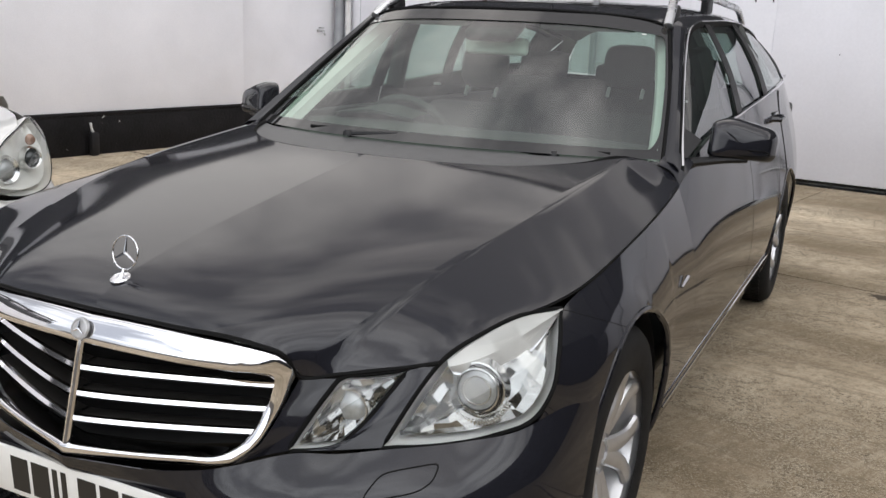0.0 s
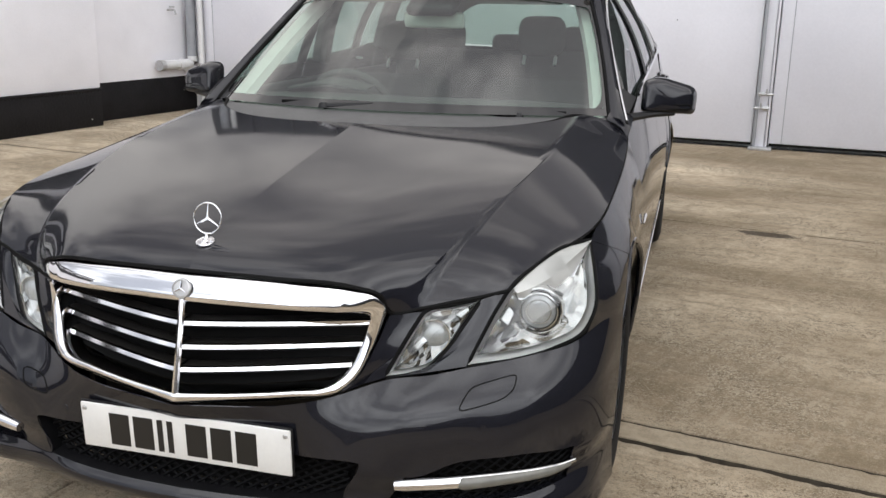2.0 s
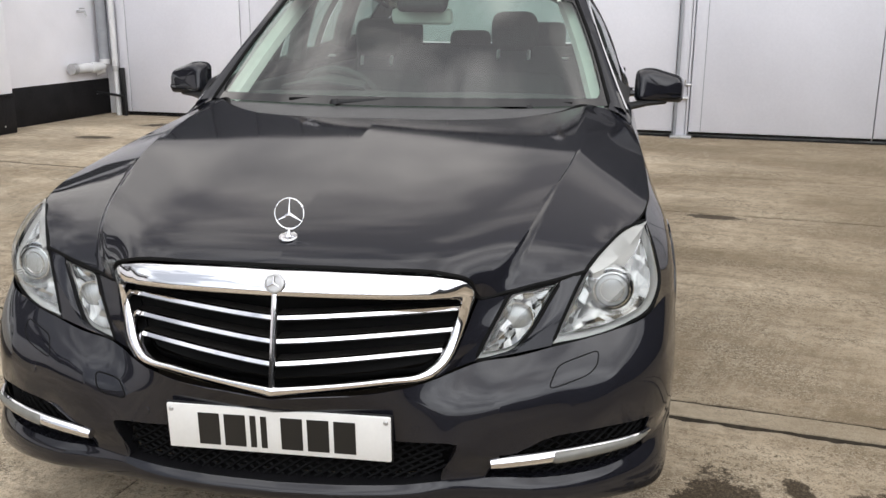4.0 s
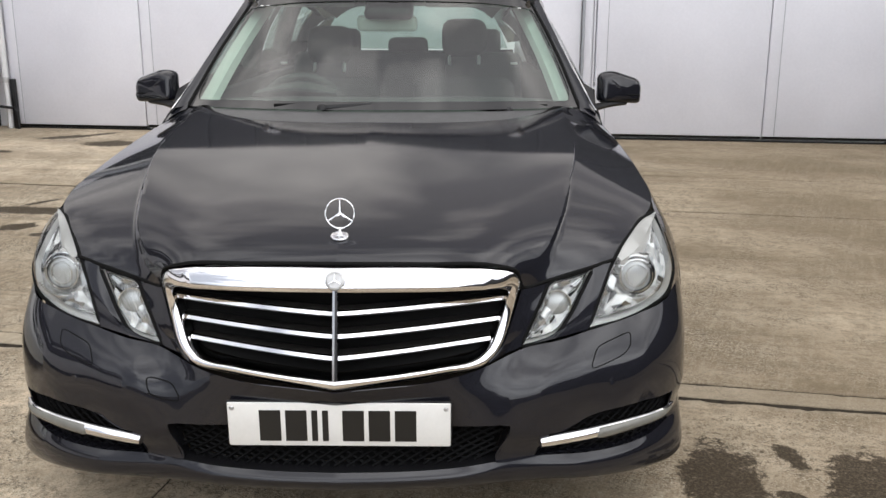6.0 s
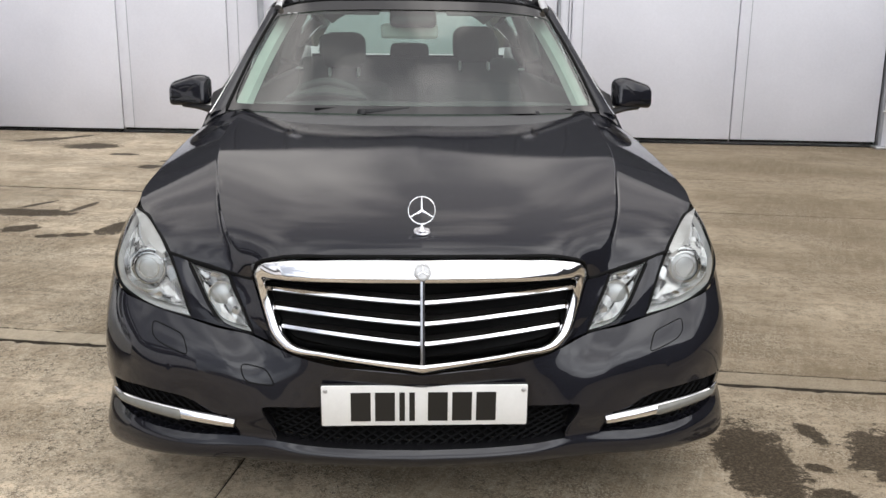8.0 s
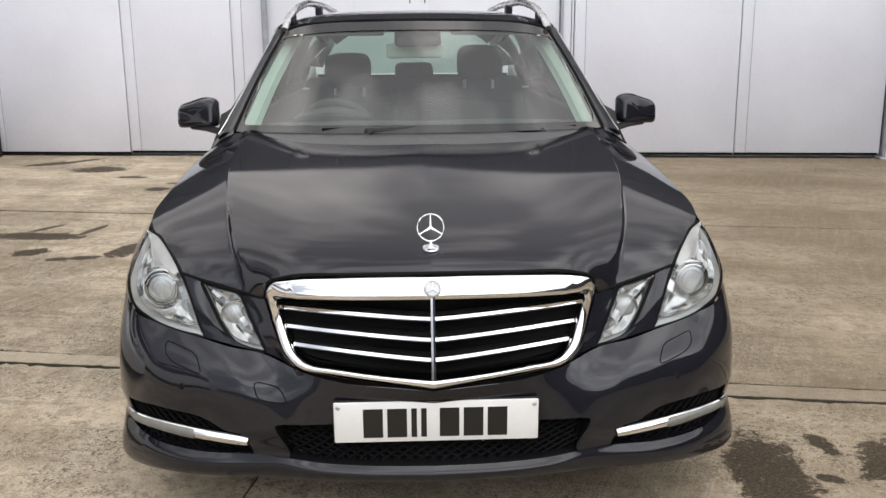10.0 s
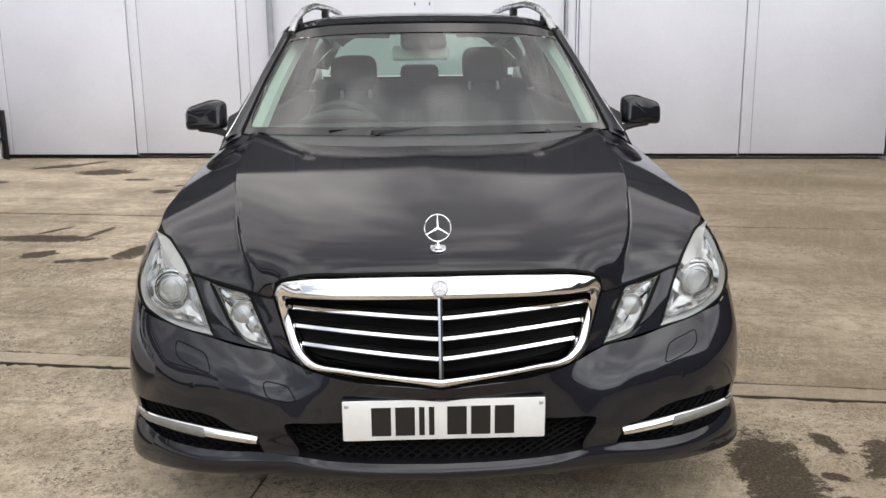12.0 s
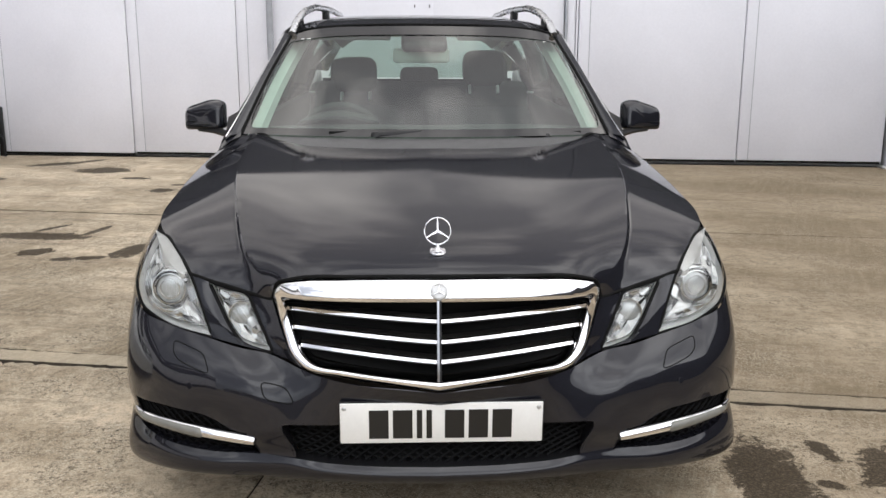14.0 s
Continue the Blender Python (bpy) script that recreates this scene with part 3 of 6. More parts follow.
def door_post(x, w=0.2, bolts=(0.40, 0.535)):
    """A steel post between two leaves, on a foot plate, with shoot bolts."""
    e = empty("door_post", wall_pose(x).translation)
    e.rotation_euler = (0, 0, radians(WALL_TURN))
    part("upright", rbox(w * 0.62, 0.09, 2.06, 0.006, pose(0, -0.03, 1.03)), DOORWHITE, e)
    part("flange", rbox(0.03, 0.12, 2.06, 0.004, pose(-w * 0.40, -0.04, 1.03)), PIPEGREY, e, "grey steel flange")
    part("flange", rbox(0.02, 0.11, 2.06, 0.004, pose(w * 0.42, -0.04, 1.03)), DOORWHITE, e)
    part("foot_plate", rbox(w * 1.55, 0.2, 0.025, 0.004, pose(0.01, -0.09, 0.0125)), GALV, e, "galvanised foot plate")
    for k, z in enumerate(bolts):
        s = -1 if k else 1
        bm = tube([(s * -0.085, -0.10, z), (s * 0.05, -0.10, z)], 0.012, 8)
        tube([(s * -0.02, -0.10, z), (s * -0.02, -0.125, z + 0.012), (s * -0.02, -0.13, z + 0.05)], 0.008, 8, bm)
        rbox(0.05, 0.03, 0.04, 0.004, pose(s * 0.03, -0.088, z), bm)
        part("shoot_bolt", bm, GALV, e, "galvanised shoot bolt")
    return tagged(e, "white steel post with shoot bolts between doors", "door post", group="door posts")


door_post(1.69, 0.14)
door_post(5.13, 0.2, (0.39,))


def downpipe(m, r, h, mat, label, brackets=()):
    e = empty("downpipe", m.translation)
    bm = tube([(0, 0, 0.12), (0, 0, h)], r, 14)
    part("pipe", bm, mat, e)
    part("shoe", tube([(0, 0, 0.16), (0, 0, 0.1), (0.02, -0.03, 0.05), (0.03, -0.08, 0.02)], r * 1.12, 14), mat, e)
    for z in brackets:
        part("bracket", lathe([(r, -0.025), (r * 1.2, -0.025), (r * 1.2, 0.025), (r, 0.025)], 14, pose(0, 0, z)), GALV, e)
    return tagged(e, label, "downpipe", group="downpipes")


corner_pipe = empty("downpipe", wall_pose(-4.95, 0.10).translation)
part("pipe", tube([(0, 0, 0.60), (0, 0, 3.9)], 0.062, 16), PIPEGREY, corner_pipe)
part("elbow", tube([(0, 0, 0.66), (0, 0, 0.60), (-0.02, -0.03, 0.55), (-0.09, -0.08, 0.53)], 0.066, 16), PIPEWHITE, corner_pipe, "white elbow into the waste pipe")
part("bracket", lathe([(0.062, -0.025), (0.074, -0.025), (0.074, 0.025), (0.062, 0.025)], 16, pose(0, 0, 1.7)), GALV, corner_pipe)
tagged(corner_pipe, "grey downpipe in the corner of the walls", "downpipe", group="downpipes")
slim_pipe = empty("downpipe", wall_pose(-4.80, 0.12).translation)
part("pipe", tube([(0, 0, 0.0), (0, 0, 3.9)], 0.034, 14), PIPEWHITE, slim_pipe)
for z in (0.55, 1.6):
    part("bracket", lathe([(0.034, -0.03), (0.046, -0.03), (0.046, 0.03), (0.034, 0.03)], 14, pose(0, 0, z)), GALV, slim_pipe)
tagged(slim_pipe, "slim pale downpipe beside the door", "downpipe", group="downpipes")
stop = empty("pipe_foot_bars", wall_pose(-4.80, 0.16).translation)
# black strip drawn for the shaded gap between pipe and door
part("upright", rbox(0.055, 0.05, 0.56, 0.006, pose(0.085, 0.03, 0.28)), BLACK, stop)
part("arm", tube([(-0.22, -0.03, 0.275), (0.10, -0.03, 0.235), (0.125, -0.03, 0.20), (0.13, -0.03, 0.0)], 0.016, 8), BLACK, stop, "bent black steel bar")
tagged(stop, "bent black bar and dark gap strip at the foot of the pipes", "door stop")
downpipe(wall_pose(-1.55, 0.14), 0.035, 3.0, PIPEGREY, "slim grey pipe on the door front", (1.95,))

stub = empty("waste_pipe", left_pose(1.15, -0.19, 0.57).translation)
part("pipe", tube([left_pose(0.62, -0.2, 0).to_3x3() @ Vector((0, d, 0)) + Vector((0.02, 0, 0)) for d in (0, 0.25, 0.5)], 0.055, 16), PIPEWHITE, stub)
part("collar", tube([left_pose(0, 0, 0).to_3x3() @ Vector((0, d, 0)) + Vector((0.02, 0, 0)) for d in (0.27, 0.35)], 0.064, 16), PIPEWHITE, stub)
part("cap", tube([left_pose(0, 0, 0).to_3x3() @ Vector((0, d, 0)) + Vector((0.02, 0, 0)) for d in (-0.05, 0.02)], 0.062, 16), GALV, stub, "dull metal end clip")
tagged(stub, "short white waste pipe along the recessed wall", "pipe")
tap = empty("wall_tap", left_pose(1.40, -0.26, 1.205).translation)
part("spout", tube([(0, 0, 0), (0.09, 0, 0), (0.11, 0, -0.05)], 0.014, 10), GALV, tap)
part("lever", tube([(0.06, -0.05, 0.035), (0.06, 0.05, 0.035)], 0.008, 8), GALV, tap)
tagged(tap, "small galvanised outside tap on the white wall", "tap")
standpipe = empty("standpipe", left_pose(-1.9, 0.06).translation)
part("valve_box", rbox(0.06, 0.09, 0.22, 0.015, pose(0, 0, 0.11)), BLACK, standpipe, "black painted box")
part("riser", tube([(0, 0, 0.21), (0, -0.02, 0.25), (0, -0.03, 0.31)], 0.011, 8), PIPEWHITE, standpipe, "short pale riser")
tagged(standpipe, "black valve box with a pale riser at the plinth", "standpipe")

# ground sheet and concrete slabs
ground = part("ground", rbox(600, 600, 0.05, 0, pose(0, 0, -0.075)), GAP)
SLAB_TURN = -10.6
tagged(ground, "worn beige concrete yard with joints and damp patches", "ground", kind="structure")

# ---- the estate car ----
car = empty("estate_car")
tagged(car, "dark grey metallic estate car with chrome grille, parked on concrete", "car")


def body(name, bm, both=False, mat=None, label="", thick=0.0025, parent=None, sharp=35):
    """A body panel of the car; both: also its mirror image as a panel of its own."""
    mat = mat or PAINT
    if both:
        other = flip_x(bm.copy())
        part(name, other, mat, parent or car, label, thick, sharp)
    return part(name, bm, mat, parent or car, label, thick, sharp)


def seam(points, r=0.0032, both=True, n=28, parent=None, mat=None):
    bm = tube(spline(points, n), r, 6)
    if both:
        part("shut_line", flip_x(bm.copy()), mat or SEAL, parent or car)
    part("shut_line", bm, mat or SEAL, parent or car)


# bonnet: lengthwise curves from the middle outwards
HOOD_MIDDLE = [(0, 0.004, 0.744), (0, 0.035, 0.768), (0, 0.085, 0.790), (0, 0.24, 0.826), (0, 0.50, 0.8705), (0, 0.85, 0.9217), (0, 1.035, 0.9465)]
HOOD_INNER = [(0.20, 0.016, 0.741), (0.20, 0.047, 0.765), (0.20, 0.095, 0.787), (0.21, 0.25, 0.8225), (0.22, 0.50, 0.8645), (0.225, 0.86, 0.9168), (0.235, 1.060, 0.9438)]
HOOD_OUTER = [(0.375, 0.046, 0.729), (0.385, 0.075, 0.752), (0.395, 0.12, 0.775), (0.42, 0.27, 0.815), (0.45, 0.50, 0.8580), (0.465, 0.88, 0.9129), (0.47, 1.150, 0.9472)]
HOOD_CORNER = [(0.420, 0.068, 0.711), (0.432, 0.094, 0.737), (0.448, 0.138, 0.762), (0.483, 0.27, 0.806), (0.522, 0.50, 0.8533), (0.558, 0.86, 0.9076), (0.585, 1.270, 0.9560)]
HOOD_CREASE = [(0.438, 0.096, 0.662), (0.464, 0.118, 0.704), (0.496, 0.160, 0.741), (0.541, 0.27, 0.789), (0.590, 0.50, 0.846), (0.648, 0.83, 0.902), (0.672, 1.435, 0.964)]
HOOD = [HOOD_MIDDLE, HOOD_INNER, HOOD_OUTER, HOOD_CORNER, HOOD_CREASE]
HOOD_SIDE_CREASE = [(0.497, 0.128, 0.668), (0.511, 0.150, 0.694), (0.525, 0.180, 0.730), (0.554, 0.28, 0.7825), (0.597, 0.50, 0.8432), (0.655, 0.83, 0.8992), (0.678, 1.40, 0.9602), (0.682, 1.452, 0.9622)]
HOOD_SIDE_INNER = [(0.560, 0.158, 0.679), (0.585, 0.187, 0.704), (0.608, 0.225, 0.731), (0.645, 0.33, 0.770), (0.688, 0.52, 0.819), (0.722, 0.80, 0.862), (0.742, 1.36, 0.921), (0.740, 1.480, 0.945)]
HOOD_SIDE_OUTER = [(0.640, 0.195, 0.694), (0.668, 0.235, 0.722), (0.697, 0.280, 0.748), (0.738, 0.37, 0.777), (0.778, 0.54, 0.812), (0.796, 0.80, 0.848), (0.800, 1.33, 0.900), (0.788, 1.49, 0.922)]
HOOD_SIDE_EDGE = [(0.677, 0.206, 0.704), (0.712, 0.265, 0.741), (0.745, 0.325, 0.765), (0.798, 0.420, 0.780), (0.834, 0.56, 0.797), (0.846, 0.80, 0.824), (0.843, 1.25, 0.872), (0.828, 1.50, 0.900)]
HOOD_SIDE = [HOOD_SIDE_CREASE, HOOD_SIDE_INNER, HOOD_SIDE_OUTER, HOOD_SIDE_EDGE]
HOOD_REAR = [c[6] for c in HOOD]
hood_g = fair(HOOD, 28, 14, 3e-3)
hood_g[0, :, 0] = 0.0
hood_bm = grid_bm(hood_g)
crease = hood_g[-1]
outer_g = fair([c[:7] for c in HOOD_SIDE], 28, 10, 2.5e-3)
rear_end = spline([c[7] for c in HOOD_SIDE], 28)
outer_rear = np.stack([outer_g[:, -1] * (1 - f) + rear_end * f for f in np.linspace(0, 1, 5)], axis=1)
wall = np.stack([crease * (1 - f) + outer_g[0] * f + np.array([-0.003, 0, -0.003]) * np.clip(1 - crease[:, 1:2] / 0.3, 0, 1) * math.sin(math.pi * f) for f in np.linspace(0, 1, 6)])
grid_bm(wall, hood_bm)
grid_bm(outer_g, hood_bm)
grid_bm(outer_rear, hood_bm)
grid_bm(np.array([[crease[-1], rear_end[0]], [crease[-2], outer_g[0, -1]]]), hood_bm)
hood = body("hood", mirrored(hood_bm), sharp=32)
for e in hood.data.edges:
    if all(abs(hood.data.vertices[i].co.x) < 1e-4 for i in e.vertices):
        e.use_edge_sharp = True
HOOD_FRONT = [c[0] for c in HOOD + HOOD_SIDE]
seam([(x, y - 0.002, z) for x, y, z in HOOD_FRONT], 0.0045, n=40)
seam([(x + 0.002, y, z - 0.002) for x, y, z in HOOD_SIDE[3]], 0.0024, n=50)
seam([(x, y + 0.006, z - 0.004) for x, y, z in HOOD_REAR + [c[7] for c in HOOD_SIDE[1:]]], 0.006, n=40)

# side of the body: half width at a place
SIDE_Z = np.array([0.16, 0.22, 0.27, 0.33, 0.45, 0.60, 0.70, 0.76, 0.82, 0.88, 0.95, 1.02, 1.08, 1.16])
SIDE_X = np.array([0.82, 0.872, 0.893, 0.906, 0.918, 0.921, 0.908, 0.897, 0.883, 0.867, 0.848, 0.830, 0.822, 0.81])
SIDE_FINE = np.linspace(0.0, 1.4, 281)
SIDE_SOFT = np.convolve(np.interp(np.linspace(-0.1, 1.5, 321), SIDE_Z, SIDE_X), np.exp(-(np.arange(-20, 21) * 0.2) ** 2) / np.exp(-(np.arange(-20, 21) * 0.2) ** 2).sum(), "valid")


def side_x(y, z):
    taper = np.interp(y, [0.38, 0.46, 0.6, 0.8, 3.9, 4.3, 4.6, 4.78], [-0.022, -0.012, -0.003, 0, 0, -0.025, -0.075, -0.16])
    flare = 0.012 * math.exp(-((z - 0.56) / 0.16) ** 2) * (math.exp(-((y - 0.81) / 0.33) ** 2) + math.exp(-((y - 3.69) / 0.4) ** 2))
    return float(np.interp(z, SIDE_FINE, SIDE_SOFT)) + float(taper) + flare


AXLE_F, AXLE_R, HUB, ARCH = 0.765, 3.64, 0.325, 0.370


def arch_z(y, axle, base):
    d = abs(y - axle)
    return max(base, HUB + math.sqrt(ARCH ** 2 - d ** 2)) if d < ARCH else base


def side_panel(ys, top, bottom, nz=26, edge=None):
    """A side panel: columns at ys; top(y) gives its upper edge (x, z), bottom(y) its lower z."""
    rows = []
    for y in ys:
        xt, zt = top(y)
        zb = bottom(y)
        col = []
        for k in range(nz):
            f = k / (nz - 1)
            z = zt + (zb - zt) * f
            w = max(0.0, 1 - (zt - z) / 0.16)
            w = w * w * (3 - 2 * w)
            x = side_x(y, z)
            x = x + (xt - side_x(y, zt)) * w
            lean = min(1.0, max(0.0, (2.3 - y) / 0.8)) if y < 3 else 0.0
            lean = lean * lean * (3 - 2 * lean)
            if lean and z > 0.66:
                g = (zt - z) / (zt - 0.66)
                x = x * (1 - lean) + (xt + (side_x(y, 0.66) - xt) * (1.3 * g - 0.3 * g * g)) * lean
            col.append((x, y, z))
        rows.append(col)
    g = np.array(rows)
    for _ in range(14):
        g[:, 1:-1, 0] = 0.5 * g[:, 1:-1, 0] + 0.25 * (g[:, :-2, 0] + g[:, 2:, 0])
    return g


hood_edge = spline(HOOD_SIDE[3], 200)


def fender_top(y):
    i = int(np.argmin(abs(hood_edge[:, 1] - y)))
    return hood_edge[i][0] + 0.003, float(np.interp(y, hood_edge[60:, 1], hood_edge[60:, 2])) - 0.003


def arch_point(deg):
    a = radians(deg)
    y, z = AXLE_F - ARCH * math.cos(a), HUB + ARCH * math.sin(a)
    return (side_x(y, z), y, z)


def rolled(p, q):
    """From an upper edge outwards and down to the wheel opening, rounded over."""
    out = []
    for f, fx in ((0, 0), (0.3, 0.38), (0.65, 0.76), (1, 1)):
        out.append((p[0] + (q[0] - p[0]) * fx, p[1] + (q[1] - p[1]) * f, p[2] + (q[2] - p[2]) * f))
    return out


JOIN_Y = 0.88
rear_col = side_panel([JOIN_Y], fender_top, lambda y: arch_z(y, AXLE_F, 0.245))[0]
edge_tops = [(0.846, 0.304, 0.585), (0.861, 0.340, 0.645), (0.852, 0.392, 0.703), (0.838, 0.430, 0.744), (0.829, 0.466, 0.770), (0.838, 0.58, 0.793), (0.847, 0.70, 0.809)]
front_curves = [rolled(p, arch_point(a)) for p, a in zip(edge_tops, (41, 50, 59, 68, 77, 86, 97))]
front_curves.append([tuple(rear_col[k]) for k in (0, 8, 17, 25)])
front_g = fair(front_curves, 8, 22, 2e-5, 1.0, 4.0)
cut = 27
body("bumper_corner", grid_bm(front_g[:cut + 1]), both=True)
seam([tuple(p) for p in front_g[cut][::3]], 0.0016)
fender = side_panel([JOIN_Y - 0.006] + list(np.linspace(0.90, 1.16, 24)) + list(np.linspace(1.175, 1.43, 8)), fender_top, lambda y: arch_z(y, AXLE_F, 0.245))
size = front_g.shape[1]
front_fine = np.stack([np.stack([np.interp(np.linspace(0, size - 1, 26), np.arange(size), row[:, k]) for k in range(3)], axis=1) for row in front_g[cut:]])
whole = np.concatenate([front_fine, fender[2:]])
joint = len(front_fine)
for _ in range(16):
    a, b = joint - 7, joint + 7
    whole[a:b, 1:-1, 0] = 0.5 * whole[a:b, 1:-1, 0] + 0.25 * (whole[a - 1:b - 1, 1:-1, 0] + whole[a + 1:b + 1, 1:-1, 0])
body("fender", grid_bm(whole), both=True)
arch = [(side_x(AXLE_F + ARCH * math.cos(a), max(0.2, HUB + ARCH * math.sin(a))) - 0.004, AXLE_F + ARCH * math.cos(a), HUB + ARCH * math.sin(a)) for a in np.linspace(-0.25, math.pi + 0.1, 40)]
body("arch_lip", tube(arch, 0.008, 8), both=True)
arch = [(side_x(AXLE_R + ARCH * math.cos(a), max(0.2, HUB + ARCH * math.sin(a))) - 0.004, AXLE_R + ARCH * math.cos(a), HUB + ARCH * math.sin(a)) for a in np.linspace(-0.25, math.pi + 0.25, 40)]
body("arch_lip", tube(arch, 0.008, 8), both=True)


def arch_liner(axle):
    """A dark wheel housing behind the opening."""
    g = []
    for x in (0.50, 0.885):
        g.append([(x, axle + (ARCH + 0.004) * math.cos(a), HUB + (ARCH + 0.004) * math.sin(a)) for a in np.linspace(-0.12, math.pi + 0.12, 30)])
    bm = grid_bm(np.array(g))
    hubv = [(0.50, axle + ARCH * math.cos(a), HUB + ARCH * math.sin(a)) for a in np.linspace(-0.12, math.pi + 0.12, 30)]
    bm.faces.new([bm.verts.new(p) for p in hubv])
    return bm


for ax in (AXLE_F, AXLE_R):
    body("wheel_housing", arch_liner(ax), both=True, mat=BLACK, label="black wheel housing")

# belt line and upper edge of the side windows
BELT = [(0.834, 1.43, 0.890), (0.832, 1.66, 0.960), (0.830, 2.00, 1.012), (0.827, 2.45, 1.034), (0.822, 3.10, 1.068), (0.812, 3.70, 1.098), (0.770, 4.20, 1.114), (0.72, 4.45, 1.120)]
CANT = [(0.828, 1.504, 0.923), (0.788, 1.640, 1.010), (0.755, 1.764, 1.089), (0.720, 1.897, 1.174), (0.686, 2.040, 1.265), (0.664, 2.164, 1.338), (0.656, 2.32, 1.372), (0.650, 2.60, 1.386), (0.644, 3.20, 1.392), (0.630, 3.90, 1.347), (0.600, 4.40, 1.262)]
belt = spline(BELT, 240)
cant = spline(CANT, 240)


def belt_at(y):
    return float(np.interp(y, belt[:, 1], belt[:, 0])), float(np.interp(y, belt[:, 1], belt[:, 2]))


def door_bm(y0, y1, bottom):
    return grid_bm(side_panel(list(np.linspace(y0, y1, 22)), belt_at, bottom, 26))


DOORS = ((1.4320, 2.537, lambda y: 0.245), (2.545, 3.56, lambda y: arch_z(y, AXLE_R, 0.245)))
for s in (1, -1):
    for k, (y0, y1, low) in enumerate(DOORS):
        bm = door_bm(y0, y1, low)
        d = part("door", bm if s > 0 else flip_x(bm), PAINT, car, "", 0.0025)
        hy = y1 - 0.16
        hz = 0.93 + 0.03 * k
        hx = side_x(hy, hz)
        hb = tube([(s * (hx - 0.01), hy - 0.10, hz), (s * (hx + 0.035), hy - 0.075, hz), (s * (hx + 0.04), hy, hz + 0.004), (s * (hx + 0.035), hy + 0.075, hz), (s * (hx - 0.01), hy + 0.10, hz)], 0.013, 8)
        part("door_handle", hb, PAINT, d)
        part("handle_cup", rbox(0.012, 0.11, 0.06, 0.005, pose(s * (hx + 0.001), hy, hz)), GLOSSBLACK, d, "dark handle recess")
quarter = side_panel(list(np.linspace(3.57, 4.74, 30)), belt_at, lambda y: arch_z(y, AXLE_R, 0.30))
body("rear_quarter", grid_bm(quarter), both=True)
sill = side_panel(list(np.linspace(1.18, 3.33, 10)), lambda y: (side_x(y, 0.245) - 0.004, 0.24), lambda y: 0.165, 6)
body("sill", grid_bm(sill), both=True, label="dark grey side sill")
for s in (1, -1):
    bm = tube([(s * (side_x(y, 0.315) + 0.003), y, 0.312 + 0.006 * (y - 1.2)) for y in np.linspace(1.17, 3.26, 24)], 0.0036, 8)
    part("rubbing_strip", bm, CHROME, car, "thin bright strip along the lower doors")
    part("indicator_badge", tube([(s * (side_x(1.24, 0.66) + 0.002), 1.215, 0.652), (s * (side_x(1.26, 0.66) + 0.004), 1.275, 0.668)], [0.0035, 0.006], 8), CHROME, car, "small chrome fender badge")
for y in (1.432, 2.54):
    seam([(p[0] - 0.0030, y, p[2]) for p in side_panel([y], belt_at, lambda y: 0.245)[0][::2]], 0.0011)
seam([(side_x(3.565, z) + 0.001, 3.565 + 0.1 * max(0, z - 0.7), z) for z in np.linspace(0.69, 1.08, 9)], 0.0026)

# A-pillars, roof, cant rails
SCREEN_LOW = [(0, 1.235, 0.966), (0.25, 1.262, 0.965), (0.50, 1.350, 0.961), (0.67, 1.455, 0.955), (0.752, 1.535, 0.950)]
SCREEN_MID = [(0, 1.600, 1.196), (0.245, 1.625, 1.194), (0.468, 1.695, 1.182), (0.610, 1.775, 1.165), (0.683, 1.835, 1.158)]
SCREEN_TOP = [(0, 1.985, 1.390), (0.235, 1.998, 1.388), (0.420, 2.035, 1.381), (0.540, 2.075, 1.367), (0.598, 2.108, 1.354)]
screen = loft([SCREEN_LOW, SCREEN_MID, SCREEN_TOP], 33, 25)
windscreen = part("windscreen", mirrored(grid_bm(screen)), GLASS, car, "green-tinted windscreen reflecting clouds")
windscreen.visible_shadow = False


def screen_at(v):
    """The line across the glass at a height counted in its rows."""
    i = min(int(v), len(screen) - 2)
    return screen[i] * (1 - v + i) + screen[i + 1] * (v - i)


def frit(v0, v1, out=0.003):
    """A printed black border laid on the glass."""
    sub = np.stack([screen_at(v) for v in np.linspace(v0, v1, 4)]) + np.array([0, -0.55 * out, 0.83 * out])
    return mirrored(grid_bm(sub))


for s, p in ((-1, (0.545, 1.9985, 1.3265)), (-1, (0.515, 1.984, 1.3275)), (1, (0.548, 1.991, 1.319))):
    tag = rbox(0.016, 0.001, 0.005, 0.0, pose(s * p[0], p[1] - 0.003, p[2] + 0.004, -55, 0, s * 25))
    part("screen_label", tag, PLATE, windscreen, "tiny white label inside the glass")
part("screen_border", frit(0, 1.35), FRIT, windscreen, "black printed lower border")
part("screen_border", frit(21.4, 24), FRIT, windscreen, "black printed upper border")
for s in (1, -1):
    part("screen_border", grid_bm((screen[1:23, 31:33] + np.array([0, -0.0016, 0.0025])) * np.array([s, 1, 1])), FRIT, windscreen, "black printed side border")


def frit_corner(row, col, tall, wide):
    """The rounded inner corner of the printed border; tall and wide point into the glass."""
    def at(v, u):
        line, j = screen_at(v), min(int(u), screen.shape[1] - 2)
        return line[j] * (1 - u + j) + line[j + 1] * (u - j) + np.array([0, -0.0020, 0.0030])

    turns = np.linspace(0, math.pi / 2, 10)
    arc = np.array([at(row + tall * (1 - math.sin(a)), col + wide * (1 - math.cos(a))) for a in turns])
    legs = np.array([at(row + tall * max(0.0, 1 - 2 * a / math.pi * 2), col + wide * max(0.0, 2 * a / math.pi * 2 - 1)) for a in turns])
    return np.stack([legs, legs * 0.5 + arc * 0.5, arc])


